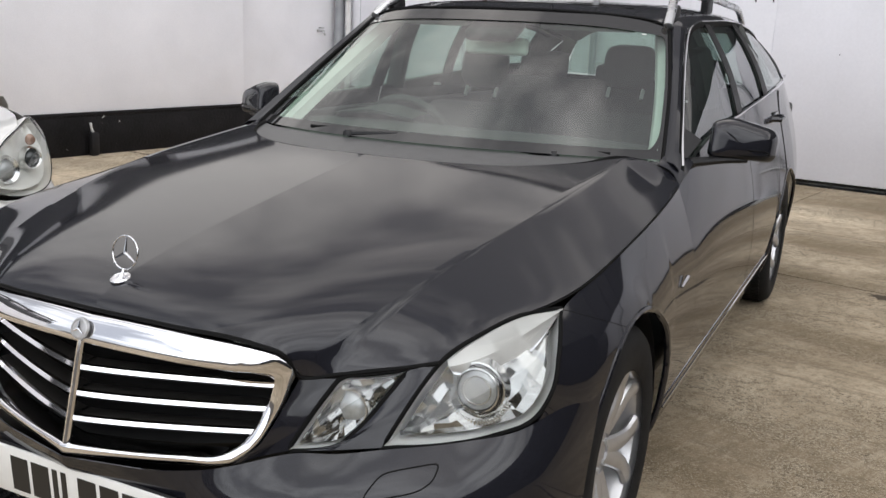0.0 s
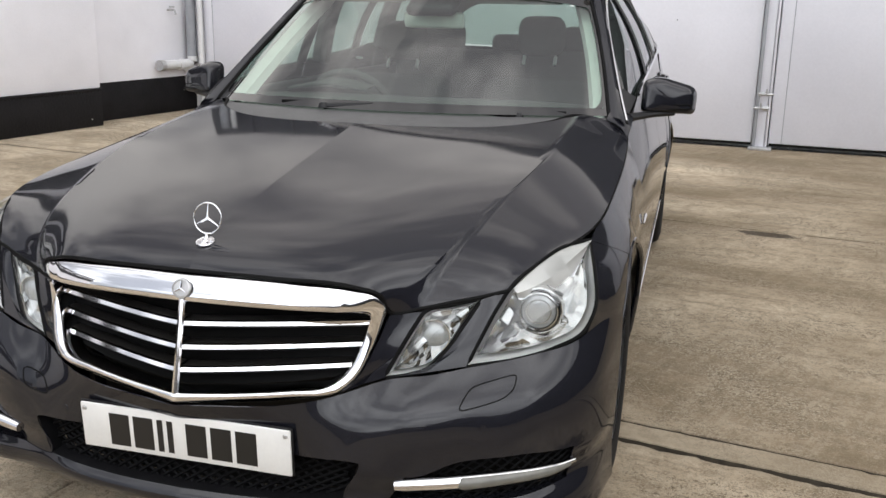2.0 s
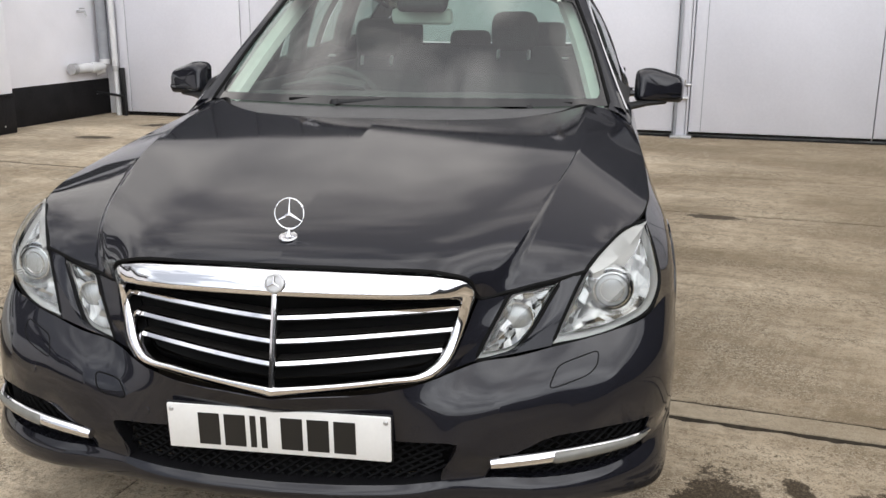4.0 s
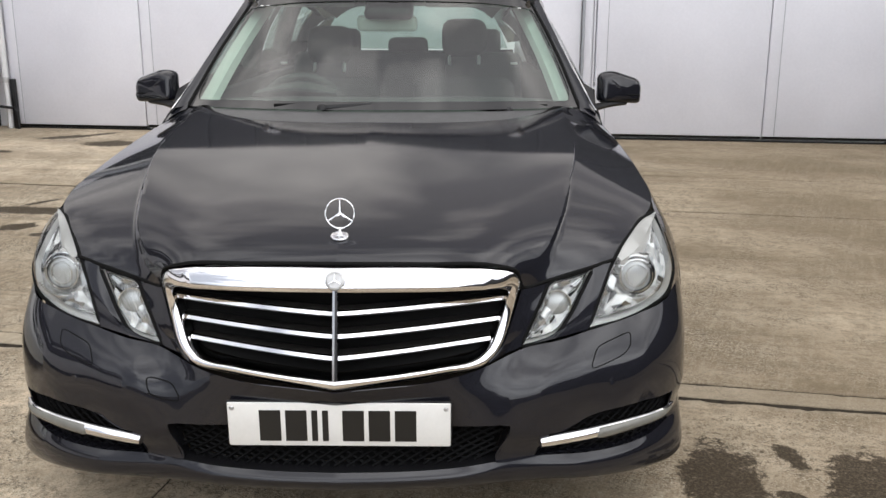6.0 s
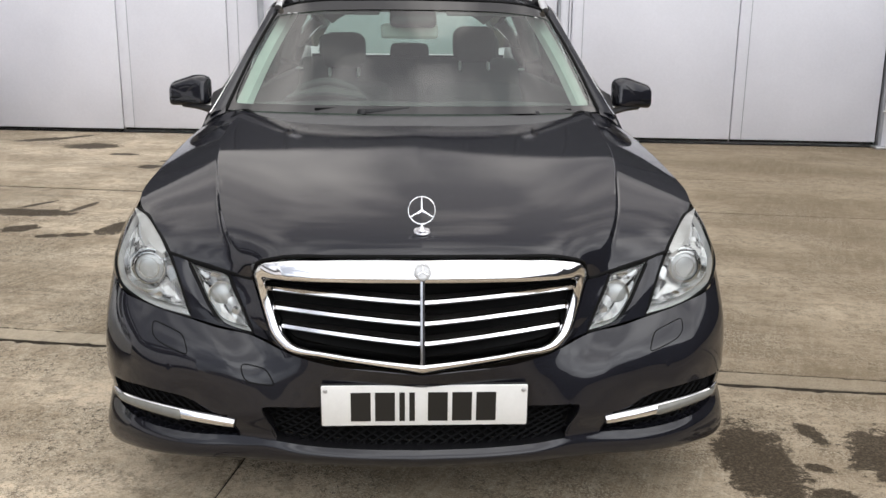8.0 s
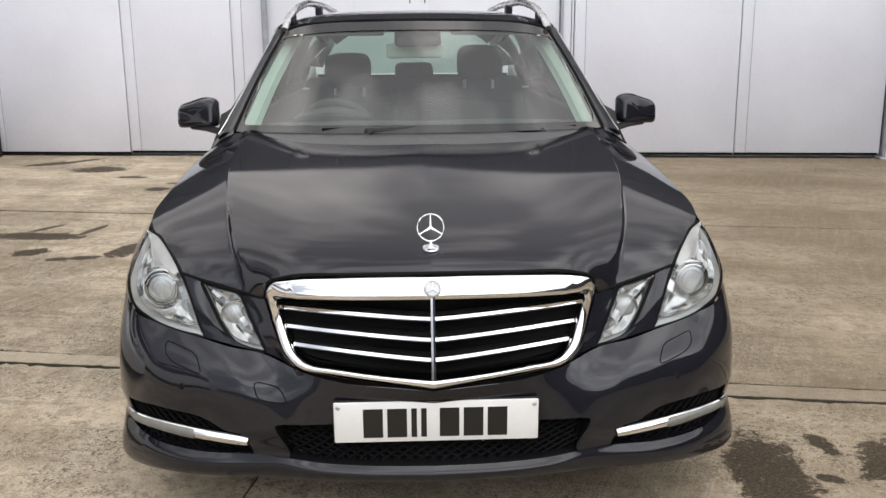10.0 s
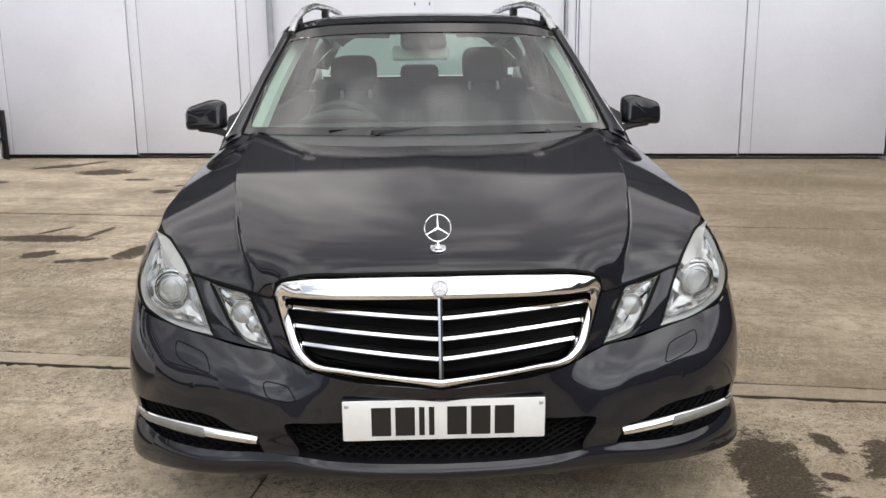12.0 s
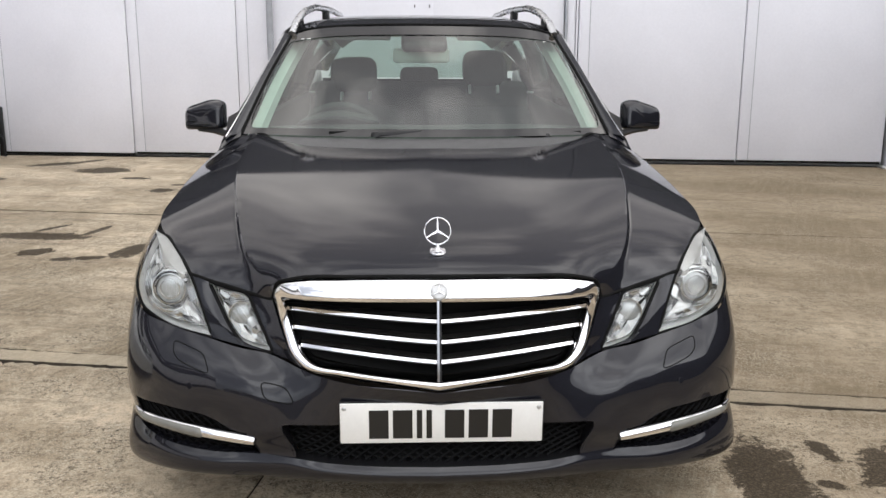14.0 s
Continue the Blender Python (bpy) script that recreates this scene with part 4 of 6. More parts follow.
for s in (1, -1):
    for spot in ((1.3, 31.0, 3.6, -3.2), (21.45, 31.0, -1.8, -1.8)):
        part("screen_border", grid_bm(frit_corner(*spot) * np.array([s, 1, 1])), FRIT, windscreen, "rounded black border corner")
for s in (1, -1):
    g = []
    pil_in = spline([SCREEN_LOW[-1], SCREEN_MID[-1], SCREEN_TOP[-1]], 24)
    pil_out = spline([(0.820, 1.500, 0.920), (0.748, 1.764, 1.089), (0.658, 2.155, 1.335)], 24)
    for f, bulge in ((0.10, -0.004), (0.22, 0.012), (0.5, 0.020), (0.8, 0.012), (1.0, -0.006)):
        row = pil_in * (1 - f) + pil_out * f + np.array([0.6, -0.5, 0.6]) * bulge
        g.append(row * np.array([s, 1, 1]))
    part("a_pillar", grid_bm(np.array(g)), PAINT, car, "", 0.003)
    part("pillar_base", grid_bm(loft([[(s * 0.752, 1.495, 0.944), (s * 0.797, 1.490, 0.925), (s * 0.831, 1.455, 0.893)], [(s * 0.756, 1.535, 0.958), (s * 0.806, 1.530, 0.943), (s * 0.836, 1.52, 0.915)], [(s * 0.757, 1.58, 0.978), (s * 0.800, 1.58, 0.970), (s * 0.835, 1.61, 0.945)]], 8, 8)), PAINT, car, "", 0.003)
    part("gasket", tube([(s * (x + 0.006), y, z) for x, y, z in pil_in], 0.007, 6), SEAL, car)
ROOF_MIDDLE = [(0, 1.992, 1.394), (0, 2.20, 1.424), (0, 2.60, 1.447), (0, 3.20, 1.455), (0, 3.90, 1.436), (0, 4.62, 1.385)]
ROOF_INNER = [(0.25, 2.006, 1.392), (0.25, 2.21, 1.421), (0.25, 2.60, 1.444), (0.25, 3.20, 1.452), (0.25, 3.90, 1.433), (0.25, 4.61, 1.382)]
ROOF_OUTER = [(0.42, 2.042, 1.384), (0.43, 2.23, 1.412), (0.44, 2.60, 1.436), (0.44, 3.20, 1.444), (0.44, 3.90, 1.425), (0.42, 4.58, 1.373)]
ROOF_SHOULDER = [(0.545, 2.082, 1.370), (0.550, 2.26, 1.397), (0.555, 2.62, 1.421), (0.548, 3.20, 1.428), (0.525, 3.90, 1.402), (0.49, 4.54, 1.340)]
ROOF_GUTTER = [(0.605, 2.110, 1.352), (0.617, 2.28, 1.378), (0.618, 2.62, 1.402), (0.608, 3.20, 1.410), (0.580, 3.90, 1.378), (0.54, 4.50, 1.300)]
ROOF_EDGE = [(0.668, 2.150, 1.330), (0.662, 2.30, 1.352), (0.652, 2.62, 1.384), (0.646, 3.20, 1.390), (0.632, 3.90, 1.345), (0.60, 4.45, 1.255)]
ROOF = [ROOF_MIDDLE, ROOF_INNER, ROOF_OUTER, ROOF_SHOULDER, ROOF_GUTTER, ROOF_EDGE]
body("roof", mirrored(grid_bm(loft(ROOF, 44, 30))))
seam([(x, y - 0.004, z + 0.001) for x, y, z in [c[0] for c in ROOF[:5]]], 0.006)
part("sunroof", mirrored(grid_bm(loft([[(x, y, z + 0.003) for x, y, z in c[1:4]] for c in ROOF[:3]], 12, 8))), GLOSSBLACK, car, "dark glass roof panel", 0.002)
liner = mirrored(grid_bm(loft([[(x, y + 0.03, z - 0.035) for x, y, z in c] for c in ROOF[:5]], 16, 12)))
part("headliner", liner, HEADLINER, car, "grey cloth roof lining", 0.004)
for s in (1, -1):
    rail = spline([(s * 0.604, 2.085, 1.352), (s * 0.592, 2.17, 1.405), (s * 0.572, 2.28, 1.447), (s * 0.555, 2.46, 1.474), (s * 0.535, 3.00, 1.492), (s * 0.515, 3.70, 1.485), (s * 0.505, 4.15, 1.455), (s * 0.50, 4.32, 1.395)], 60)
    part("roof_rail", tube(rail, 0.0165, 12), SATIN, car, "satin aluminium roof rail")
    part("rail_foot", rbox(0.034, 0.12, 0.07, 0.012, pose(s * 0.532, 3.1, 1.458)), BLACK, car, "black rail foot")
    part("rail_foot", rbox(0.034, 0.10, 0.04, 0.01, pose(s * 0.585, 2.24, 1.398, 24)), BLACK, car, "black rail foot")

# side glass with pillars and bright frames
def side_glass(y0, y1, inset, n=14):
    lo = np.array([[np.interp(y, belt[:, 1], belt[:, k]) for k in range(3)] for y in np.linspace(y0[0], y1[0], n)])
    hi = np.array([[np.interp(y, cant[:, 1], cant[:, k]) for k in range(3)] for y in np.linspace(y0[1], y1[1], n)])
    g = [lo * (1 - f) + hi * f + np.array([0.02 * math.sin(math.pi * f) - inset, 0, 0]) for f in np.linspace(0.0, 1.0, 8)]
    return np.array(g)


for s in (1, -1):
    k = np.array([s, 1, 1])
    for lo, hi in (((1.60, 1.66), (2.44, 2.46)), ((2.53, 2.55), (3.16, 3.10)), ((3.26, 3.20), (4.20, 4.05))):
        w = part("side_window", grid_bm(side_glass(lo, hi, 0.012) * k), SIDEGLASS, car, "tinted side window")
        w.visible_shadow = False
    for lo, hi in (((2.43, 2.45), (2.54, 2.56)), ((3.15, 3.09), (3.27, 3.21)), ((4.18, 4.03), (4.41, 4.39))):
        part("window_pillar", grid_bm(side_glass(lo, hi, 0.004, 4) * k), BLACK, car, "black window pillar", 0.004)
    top = [(s * (x - 0.001), y + 0.009, z + 0.001) for x, y, z in cant[4:232]]
    part("window_trim", tube(top[::4], 0.0042, 8), CHROME, car, "thin chrome window surround")
    part("window_trim", tube([(s * (x + 0.002), y, z + 0.003) for x, y, z in belt[56:238:4]], 0.0062, 8), CHROME, car, "thin chrome belt strip")
    part("window_seal", tube([(s * (x - 0.004), y - 0.0, z - 0.014) for x, y, z in cant[4:232:4]], 0.012, 8), SEAL, car, "black rubber window seal")
    tri = bmesh.new()
    tri.faces.new([tri.verts.new(p) for p in ((s * 0.822, 1.57, 0.958), (s * 0.836, 1.70, 1.004), (s * 0.772, 1.70, 1.040), (s * 0.800, 1.58, 0.965))])
    part("mirror_sail", tri, BLACK, car, "black mirror mount", 0.006)

# front bumper: level curves from the middle to the wheel opening
BUMP_TOP = [(0, -0.092, 0.463), (0.20, -0.062, 0.474), (0.345, -0.005, 0.494), (0.434, 0.052, 0.517), (0.520, 0.082, 0.527), (0.606, 0.117, 0.543), (0.760, 0.213, 0.5635), (0.846, 0.303, 0.587), (0.910, 0.520, 0.640)]
BUMP_CREST = [(0, -0.080, 0.432), (0.20, -0.060, 0.437), (0.34, -0.030, 0.443), (0.405, -0.008, 0.450), (0.500, -0.002, 0.464), (0.606, 0.042, 0.471), (0.760, 0.120, 0.482), (0.878, 0.268, 0.500), (0.917, 0.452, 0.520)]
BUMP_FACE = [(0, -0.052, 0.405), (0.20, -0.047, 0.405), (0.33, -0.038, 0.402), (0.395, -0.020, 0.400), (0.478, -0.014, 0.406), (0.606, 0.036, 0.410), (0.760, 0.117, 0.416), (0.876, 0.257, 0.428), (0.918, 0.415, 0.440)]
BUMP_INTAKE = [(0, -0.044, 0.362), (0.20, -0.042, 0.362), (0.34, -0.043, 0.361), (0.405, -0.032, 0.356), (0.512, -0.003, 0.324), (0.606, 0.036, 0.354), (0.755, 0.114, 0.362), (0.862, 0.231, 0.350), (0.917, 0.400, 0.360)]
BUMP = [BUMP_TOP, BUMP_CREST, BUMP_FACE, BUMP_INTAKE]
BUMP_LOW_INTAKE = [(0, -0.078, 0.254), (0.18, -0.068, 0.255), (0.30, -0.050, 0.258), (0.372, -0.036, 0.265), (0.480, 0.000, 0.264), (0.606, 0.032, 0.258), (0.755, 0.108, 0.263), (0.850, 0.222, 0.280), (0.914, 0.402, 0.290)]
BUMP_LOW_LIP = [(0, -0.094, 0.238), (0.18, -0.084, 0.239), (0.30, -0.064, 0.241), (0.385, -0.040, 0.244), (0.480, -0.012, 0.240), (0.606, 0.017, 0.241), (0.755, 0.092, 0.243), (0.862, 0.211, 0.247), (0.914, 0.408, 0.250)]
BUMP_LOW_CHIN = [(0, -0.082, 0.214), (0.18, -0.072, 0.215), (0.30, -0.054, 0.214), (0.390, -0.032, 0.213), (0.478, -0.007, 0.208), (0.606, 0.018, 0.202), (0.755, 0.093, 0.188), (0.868, 0.213, 0.170), (0.916, 0.425, 0.168)]
BUMP_LOW_UNDER = [(0, -0.020, 0.196), (0.18, -0.010, 0.196), (0.30, 0.010, 0.194), (0.390, 0.036, 0.190), (0.480, 0.055, 0.194), (0.606, 0.080, 0.188), (0.755, 0.130, 0.172), (0.858, 0.235, 0.155), (0.905, 0.449, 0.153)]
BUMP_LOW = [BUMP_LOW_INTAKE, BUMP_LOW_LIP, BUMP_LOW_CHIN, BUMP_LOW_UNDER]
bumper = empty("front_bumper")
bumper.parent = car


def spline_at(points, us):
    """Points on a smooth curve through the control points at the given control-point numbers."""
    fine = spline(points, (len(points) - 1) * 40 + 1)
    return np.stack([np.interp(np.asarray(us) * 40, np.arange(len(fine)), fine[:, k]) for k in range(3)], axis=1)


BUMP_G = fair(BUMP, 33, 12, 4e-4, 1.0, 3.0)
BUMP_GAPS = np.linalg.norm(np.diff(np.array(BUMP), axis=1), axis=2).mean(0)
BUMP_U = np.interp(np.linspace(0, 1, BUMP_G.shape[1]), np.append(0, BUMP_GAPS.cumsum()) / BUMP_GAPS.sum(), np.arange(len(BUMP_TOP)))
low_rows = np.array([spline_at(c, BUMP_U) for c in BUMP_LOW])
low_g = np.stack([spline(low_rows[:, j], 14) for j in range(len(BUMP_U))], axis=1)
mid_end, fog_in, fog_out = (int(np.argmin(abs(BUMP_U - v))) for v in (3.0, 3.95, 6.8))
skin = grid_bm(BUMP_G)
grid_bm(low_g, skin)
for a, b in ((mid_end, fog_in), (fog_out, len(BUMP_U) - 1)):
    cols = []
    for j in range(a, b + 1):
        run = spline([BUMP_G[-7, j], BUMP_G[-4, j], BUMP_G[-1, j], low_g[0, j], low_g[3, j]], 41)
        cols.append(run[20:31])
    grid_bm(np.stack(cols, axis=1), skin)
up, low = BUMP_G[-1], low_g[0]
part("bumper_skin", mirrored(skin), PAINT, bumper, "", 0.003, 50)


def wall_in(curve, depth):
    """The inward return of an opening's edge."""
    return np.stack([curve, curve + np.array([0, depth, 0])])


part("intake_edge", mirrored(grid_bm(wall_in(up[:mid_end + 1], 0.06))), BLACK, bumper)
part("intake_edge", mirrored(grid_bm(wall_in(low[:mid_end + 1], 0.06))), BLACK, bumper)
for s in (1, -1):
    k = np.array([s, 1, 1])
    for c, mat in ((up[fog_in:fog_out + 1], BLACK), (low[fog_in:fog_out + 1], PAINT)):
        part("intake_edge", grid_bm(wall_in(c, 0.05) * k), mat, bumper)
    for i, c in ((mid_end, 0.055), (fog_in, 0.05), (fog_out, 0.05)):
        edge = np.linspace(0, 1, 5)[:, None] * low[i] + (1 - np.linspace(0, 1, 5)[:, None]) * up[i]
        part("intake_edge", grid_bm(wall_in(edge, c) * k), BLACK, bumper)


def mesh_grille(ups, lows, back, pitch, r):
    """Crossing bars in diamonds over an opening, and a dark plate behind."""
    n = len(ups)
    length = np.concatenate([[0], np.cumsum(np.linalg.norm(np.diff(ups, axis=0), axis=1))])
    total = length[-1]

    def at(d, f):
        u = np.array([np.interp(d, length, ups[:, k]) for k in range(3)])
        v = np.array([np.interp(d, length, lows[:, k]) for k in range(3)])
        return u * (1 - f) + v * f + np.array([0, back, 0])

    h = float(np.mean(np.linalg.norm(ups - lows, axis=1)))
    bm = bmesh.new()
    for sign in (1, -1):
        d0 = -h * 1.7
        while d0 < total + h * 1.7:
            run = []
            for f in np.linspace(0, 1, 9):
                d = d0 + sign * (f - 0.5) * h * 1.7
                if -0.001 <= d <= total + 0.001:
                    run.append(at(d, f) + np.array([0, 0.002 * sign, 0]))
            if len(run) > 1:
                tube(run, r, 4, bm)
            d0 += pitch
    return bm


centre_u, centre_l = (np.vstack([c[mid_end:0:-1] * np.array([-1, 1, 1]), c[:mid_end + 1]]) for c in (up, low))
part("mesh_grille", mesh_grille(centre_u, centre_l, 0.036, 0.034, 0.0034), MESH, bumper, "black diamond mesh of the lower intake")
part("intake_back", grid_bm(np.stack([centre_u, centre_l]) + np.array([0, 0.062, 0])), SEAL, bumper)
for s in (1, -1):
    k = np.array([s, 1, 1])
    part("mesh_grille", mesh_grille(up[fog_in:fog_out + 1] * k, low[fog_in:fog_out + 1] * k, 0.032, 0.032, 0.0032), MESH, bumper, "black diamond mesh of the side intake")
    part("intake_back", grid_bm(np.stack([up[fog_in:fog_out + 1], low[fog_in:fog_out + 1]]) * k + np.array([0, 0.052, 0])), SEAL, bumper)
    bar = spline([(s * 0.482, -0.008, 0.303), (s * 0.60, 0.014, 0.317), (s * 0.715, 0.066, 0.323), (s * 0.80, 0.134, 0.320), (s * 0.846, 0.204, 0.314)], 60)
    wide_at = np.interp(np.linspace(0, 1, 60), [0, 0.05, 0.35, 0.75, 1], [0.0125, 0.0145, 0.0155, 0.0120, 0.0055])
    lamp = empty("daytime_lamp")
    lamp.parent = car
    part("chrome_blade", tube(bar, list(wide_at), 12, flat=1.0), CHROME, lamp, "chrome blade")
    part("led_lens", tube(bar[16:57] + np.array([0, -0.0042, -0.0016]), list(np.concatenate([[0.006, 0.011], wide_at[18:57] * 1.0])), 12), LEDLENS, lamp, "smoky grey lamp lens")


BUMP_FINE = fair(BUMP, 33, 12, 4e-4, 1.0, 3.0, 9)


def on_bumper(x, z):
    """The bumper skin's place at (x, z) and its outward way."""
    g = BUMP_FINE
    d = (g[:, :, 0] - abs(x)) ** 2 + (g[:, :, 2] - z) ** 2
    i, j = np.unravel_index(int(np.argmin(d)), d.shape)
    i, j = min(max(i, 1), g.shape[0] - 2), min(max(j, 1), g.shape[1] - 2)
    du, dv = g[i, j + 1] - g[i, j - 1], g[i + 1, j] - g[i - 1, j]
    n = np.cross(du, dv)
    n = n / np.linalg.norm(n)
    if n[1] > 0:
        n = -n
    p = g[i, j] - n * np.dot(n, g[i, j] - g[i, j]) + np.array([0, -(n[0] * (abs(x) - g[i, j][0]) + n[2] * (z - g[i, j][2])) / n[1], 0])
    p[0] = abs(x)
    s = 1 if x >= 0 else -1
    return Vector((s * p[0], p[1], z)), Vector((s * n[0], n[1], n[2]))


def outline_on_bumper(corners, n=2):
    """A closed outline with rounded corners, laid on the bumper skin."""
    for _ in range(3):
        ahead = corners[1:] + corners[:1]
        corners = [(a[0] + (b[0] - a[0]) * f, a[1] + (b[1] - a[1]) * f) for a, b in zip(corners, ahead) for f in (0.2, 0.8)]
    pts = []
    for a, b in zip(corners, corners[1:] + corners[:1]):
        for f in np.linspace(0, 1, n, endpoint=False):
            x, z = a[0] + (b[0] - a[0]) * f, a[1] + (b[1] - a[1]) * f
            p, d = on_bumper(x, z)
            pts.append(p + d * 0.0012)
    return pts


for s in (1, -1):
    c = [(s * 0.632, 0.514), (s * 0.705, 0.530), (s * 0.715, 0.527), (s * 0.713, 0.503), (s * 0.692, 0.486), (s * 0.614, 0.469), (s * 0.606, 0.474), (s * 0.620, 0.504)]
    part("washer_cover", tube(outline_on_bumper(c), 0.0016, 6, closed=True), SEAL, bumper, "seam of the headlamp washer cover")
    for x, z in ((0.318, 0.392), (0.66, 0.432)):
        p, d = on_bumper(s * x, z)
        part("parking_sensor", lathe([(0, 0.003), (0.008, 0.003), (0.009, 0.001), (0.0115, 0.001), (0.0115, -0.004)], 20, towards(p, d)), PAINT, bumper, "small round parking sensor")
c = [(-0.464, 0.462), (-0.408, 0.453), (-0.392, 0.446), (-0.371, 0.410), (-0.440, 0.417), (-0.455, 0.428)]
part("tow_cover", tube(outline_on_bumper(c), 0.0018, 6, closed=True), SEAL, bumper, "seam of the towing eye cover")

# number plate with plain bars in place of its characters
plate = empty("number_plate")
plate.parent = car
PM = pose(0.006, -0.066, 0.374, 3)
part("plate_board", rbox(0.520, 0.008, 0.111, 0.0035, PM), PLATE, plate, "white acrylic plate")
part("plate_rim", rbox(0.526, 0.006, 0.117, 0.004, PM @ pose(0, 0.006, 0)), BLACK, plate)
for x0, w in ((-0.183, 0.050), (-0.122, 0.050), (-0.061, 0.014), (-0.036, 0.014), (0.011, 0.050), (0.072, 0.050), (0.133, 0.050)):
    part("character_bar", rbox(w, 0.001, 0.079, 0, PM @ pose(x0 + w / 2 - 0.003, -0.0048, -0.002)), PLATEBLACK, plate)
for x in (-0.249, 0.249):
    part("plate_screw", lathe([(0, 0.004), (0.004, 0.003), (0.006, 0)], 14, PM @ pose(x, -0.004, 0.042, 90)), GALV, plate)

# radiator grille
grille = empty("radiator_grille")
grille.parent = car
G_OUT = [(0, -0.002, 0.737), (0.12, 0.004, 0.737), (0.25, 0.018, 0.733), (0.365, 0.042, 0.724), (0.415, 0.062, 0.708), (0.433, 0.080, 0.676), (0.424, 0.078, 0.640), (0.405, 0.055, 0.580), (0.382, 0.026, 0.530), (0.350, 0.003, 0.501), (0.25, -0.027, 0.483), (0.12, -0.059, 0.472), (0, -0.085, 0.4655)]
G_IN = [(0, -0.030, 0.684), (0.12, -0.024, 0.683), (0.25, -0.008, 0.681), (0.345, 0.016, 0.6785), (0.384, 0.036, 0.675), (0.402, 0.060, 0.661), (0.396, 0.064, 0.635), (0.378, 0.052, 0.580), (0.356, 0.027, 0.535), (0.328, 0.002, 0.514), (0.24, -0.031, 0.503), (0.12, -0.060, 0.494), (0, -0.084, 0.489)]
go, gi = np.array(G_OUT), np.array(G_IN)
round_go, round_gi = spline_at(go, np.linspace(0, 12, 97)), spline_at(gi, np.linspace(0, 12, 97))
for _ in range(6):
    for c in (round_go, round_gi):
        c[1:-1, 1] = 0.5 * c[1:-1, 1] + 0.25 * (c[:-2, 1] + c[2:, 1])
frame_rows = [round_go + np.array([0, 0.03, 0]), round_go]
for f in np.linspace(0.08, 0.92, 9):
    swell = -0.0085 * math.sin(math.pi * f) ** 0.4
    frame_rows.append(round_go * (1 - f) + round_gi * f + np.array([0, swell, -swell * 0.25]))
frame_rows += [round_gi, round_gi + np.array([0, 0.012, 0]), round_gi + np.array([0, 0.05, 0])]
part("chrome_frame", mirrored(grid_bm(np.array(frame_rows))), CHROME, grille, "polished chrome frame", sharp=50)
back = np.stack([gi + np.array([0, 0.055, 0]), np.column_stack([gi[:, 0] * 0.0, np.full(len(gi), 0.03), np.linspace(0.64, 0.53, len(gi))])])
part("grille_back", mirrored(grid_bm(back)), SEAL, grille)
for zc, zs, xs in ((0.635, 0.638, 0.400), (0.584, 0.589, 0.383), (0.535, 0.545, 0.361)):
    yc = -0.032 - (0.684 - zc) * 0.235
    ys = float(np.interp(zs, gi[::-1, 2][:8], gi[::-1, 1][:8]))
    for s in (1, -1):
        pts = np.array([(s * xs * f, yc + 0.002 + (ys + 0.018 - yc) * f ** 1.25, zc + (zs - zc) * f) for f in np.linspace(0.012, 1.0, 16)])
        g = np.stack([pts + np.array([0, 0.045, 0.007]), pts + np.array([0, 0.010, 0.007]), pts + np.array([0, 0.003, 0.0054]), pts + np.array([0, -0.002, -0.0020]), pts + np.array([0, 0.0015, -0.0068]), pts + np.array([0, 0.045, -0.010])])
        slat = part("slat", grid_bm(g), LOUVRE, grille, "black louvre")
        part("slat_trim", grid_bm(g[1:4] + np.array([0, -0.0015, 0])), CHROME, slat, "chrome front edge", 0.001)
cb = tube(spline([(0, -0.030, 0.688), (0, -0.050, 0.61), (0, -0.082, 0.484)], 10), 0.0075, 8)
part("centre_bar", cb, CHROME, grille, "chrome centre bar")
badge = lathe([(0, 0.004), (0.017, 0.004), (0.018, 0.006), (0.0215, 0.005), (0.0225, 0.0)], 28, towards((0, -0.030, 0.712), (0, -0.9, 0.35)))
part("grille_badge", badge, GALV, grille, "small round metal badge")
bb = bmesh.new()
for k in range(3):
    a = radians(90 + 120 * k)
    tube([(0, -0.0365, 0.7145), (0.016 * math.cos(a), -0.0365 + 0.0055 * math.sin(a) * 0.9, 0.7145 + 0.015 * math.sin(a))], [0.003, 0.0012], 6, bb)
part("badge_relief", bb, CHROME, grille)

# bonnet ornament
orn = empty("bonnet_ornament")
orn.parent = car
part("base", lathe([(0, 0.005), (0.006, 0.0045), (0.008, 0.0025), (0.0165, 0.0014), (0.0175, 0.0022), (0.0205, 0.0014), (0.0215, 0.0), (0.0215, -0.004)], 32, towards((0, 0.078, 0.792), (0, -0.28, 0.96))), CHROME, orn)
part("stem", tube([(0, 0.080, 0.794), (0, 0.085, 0.802), (0, 0.089, 0.809)], [0.0062, 0.0036, 0.0028], 10), CHROME, orn)
ring = [(0.0345 * math.cos(a), 0.094 + 0.006 * math.sin(a), 0.842 + 0.0345 * math.sin(a)) for a in np.linspace(0, 2 * math.pi, 40, endpoint=False)]
part("ring", tube(ring, 0.0019, 10, closed=True), CHROME, orn)
sb = bmesh.new()
for k in range(3):
    a = radians(90 + 120 * k)
    tube([(0, 0.094, 0.842), (0.034 * math.cos(a), 0.094 + 0.006 * math.sin(a), 0.842 + 0.034 * math.sin(a))], [0.0036, 0.0010], 6, sb)
part("spokes", sb, CHROME, orn)


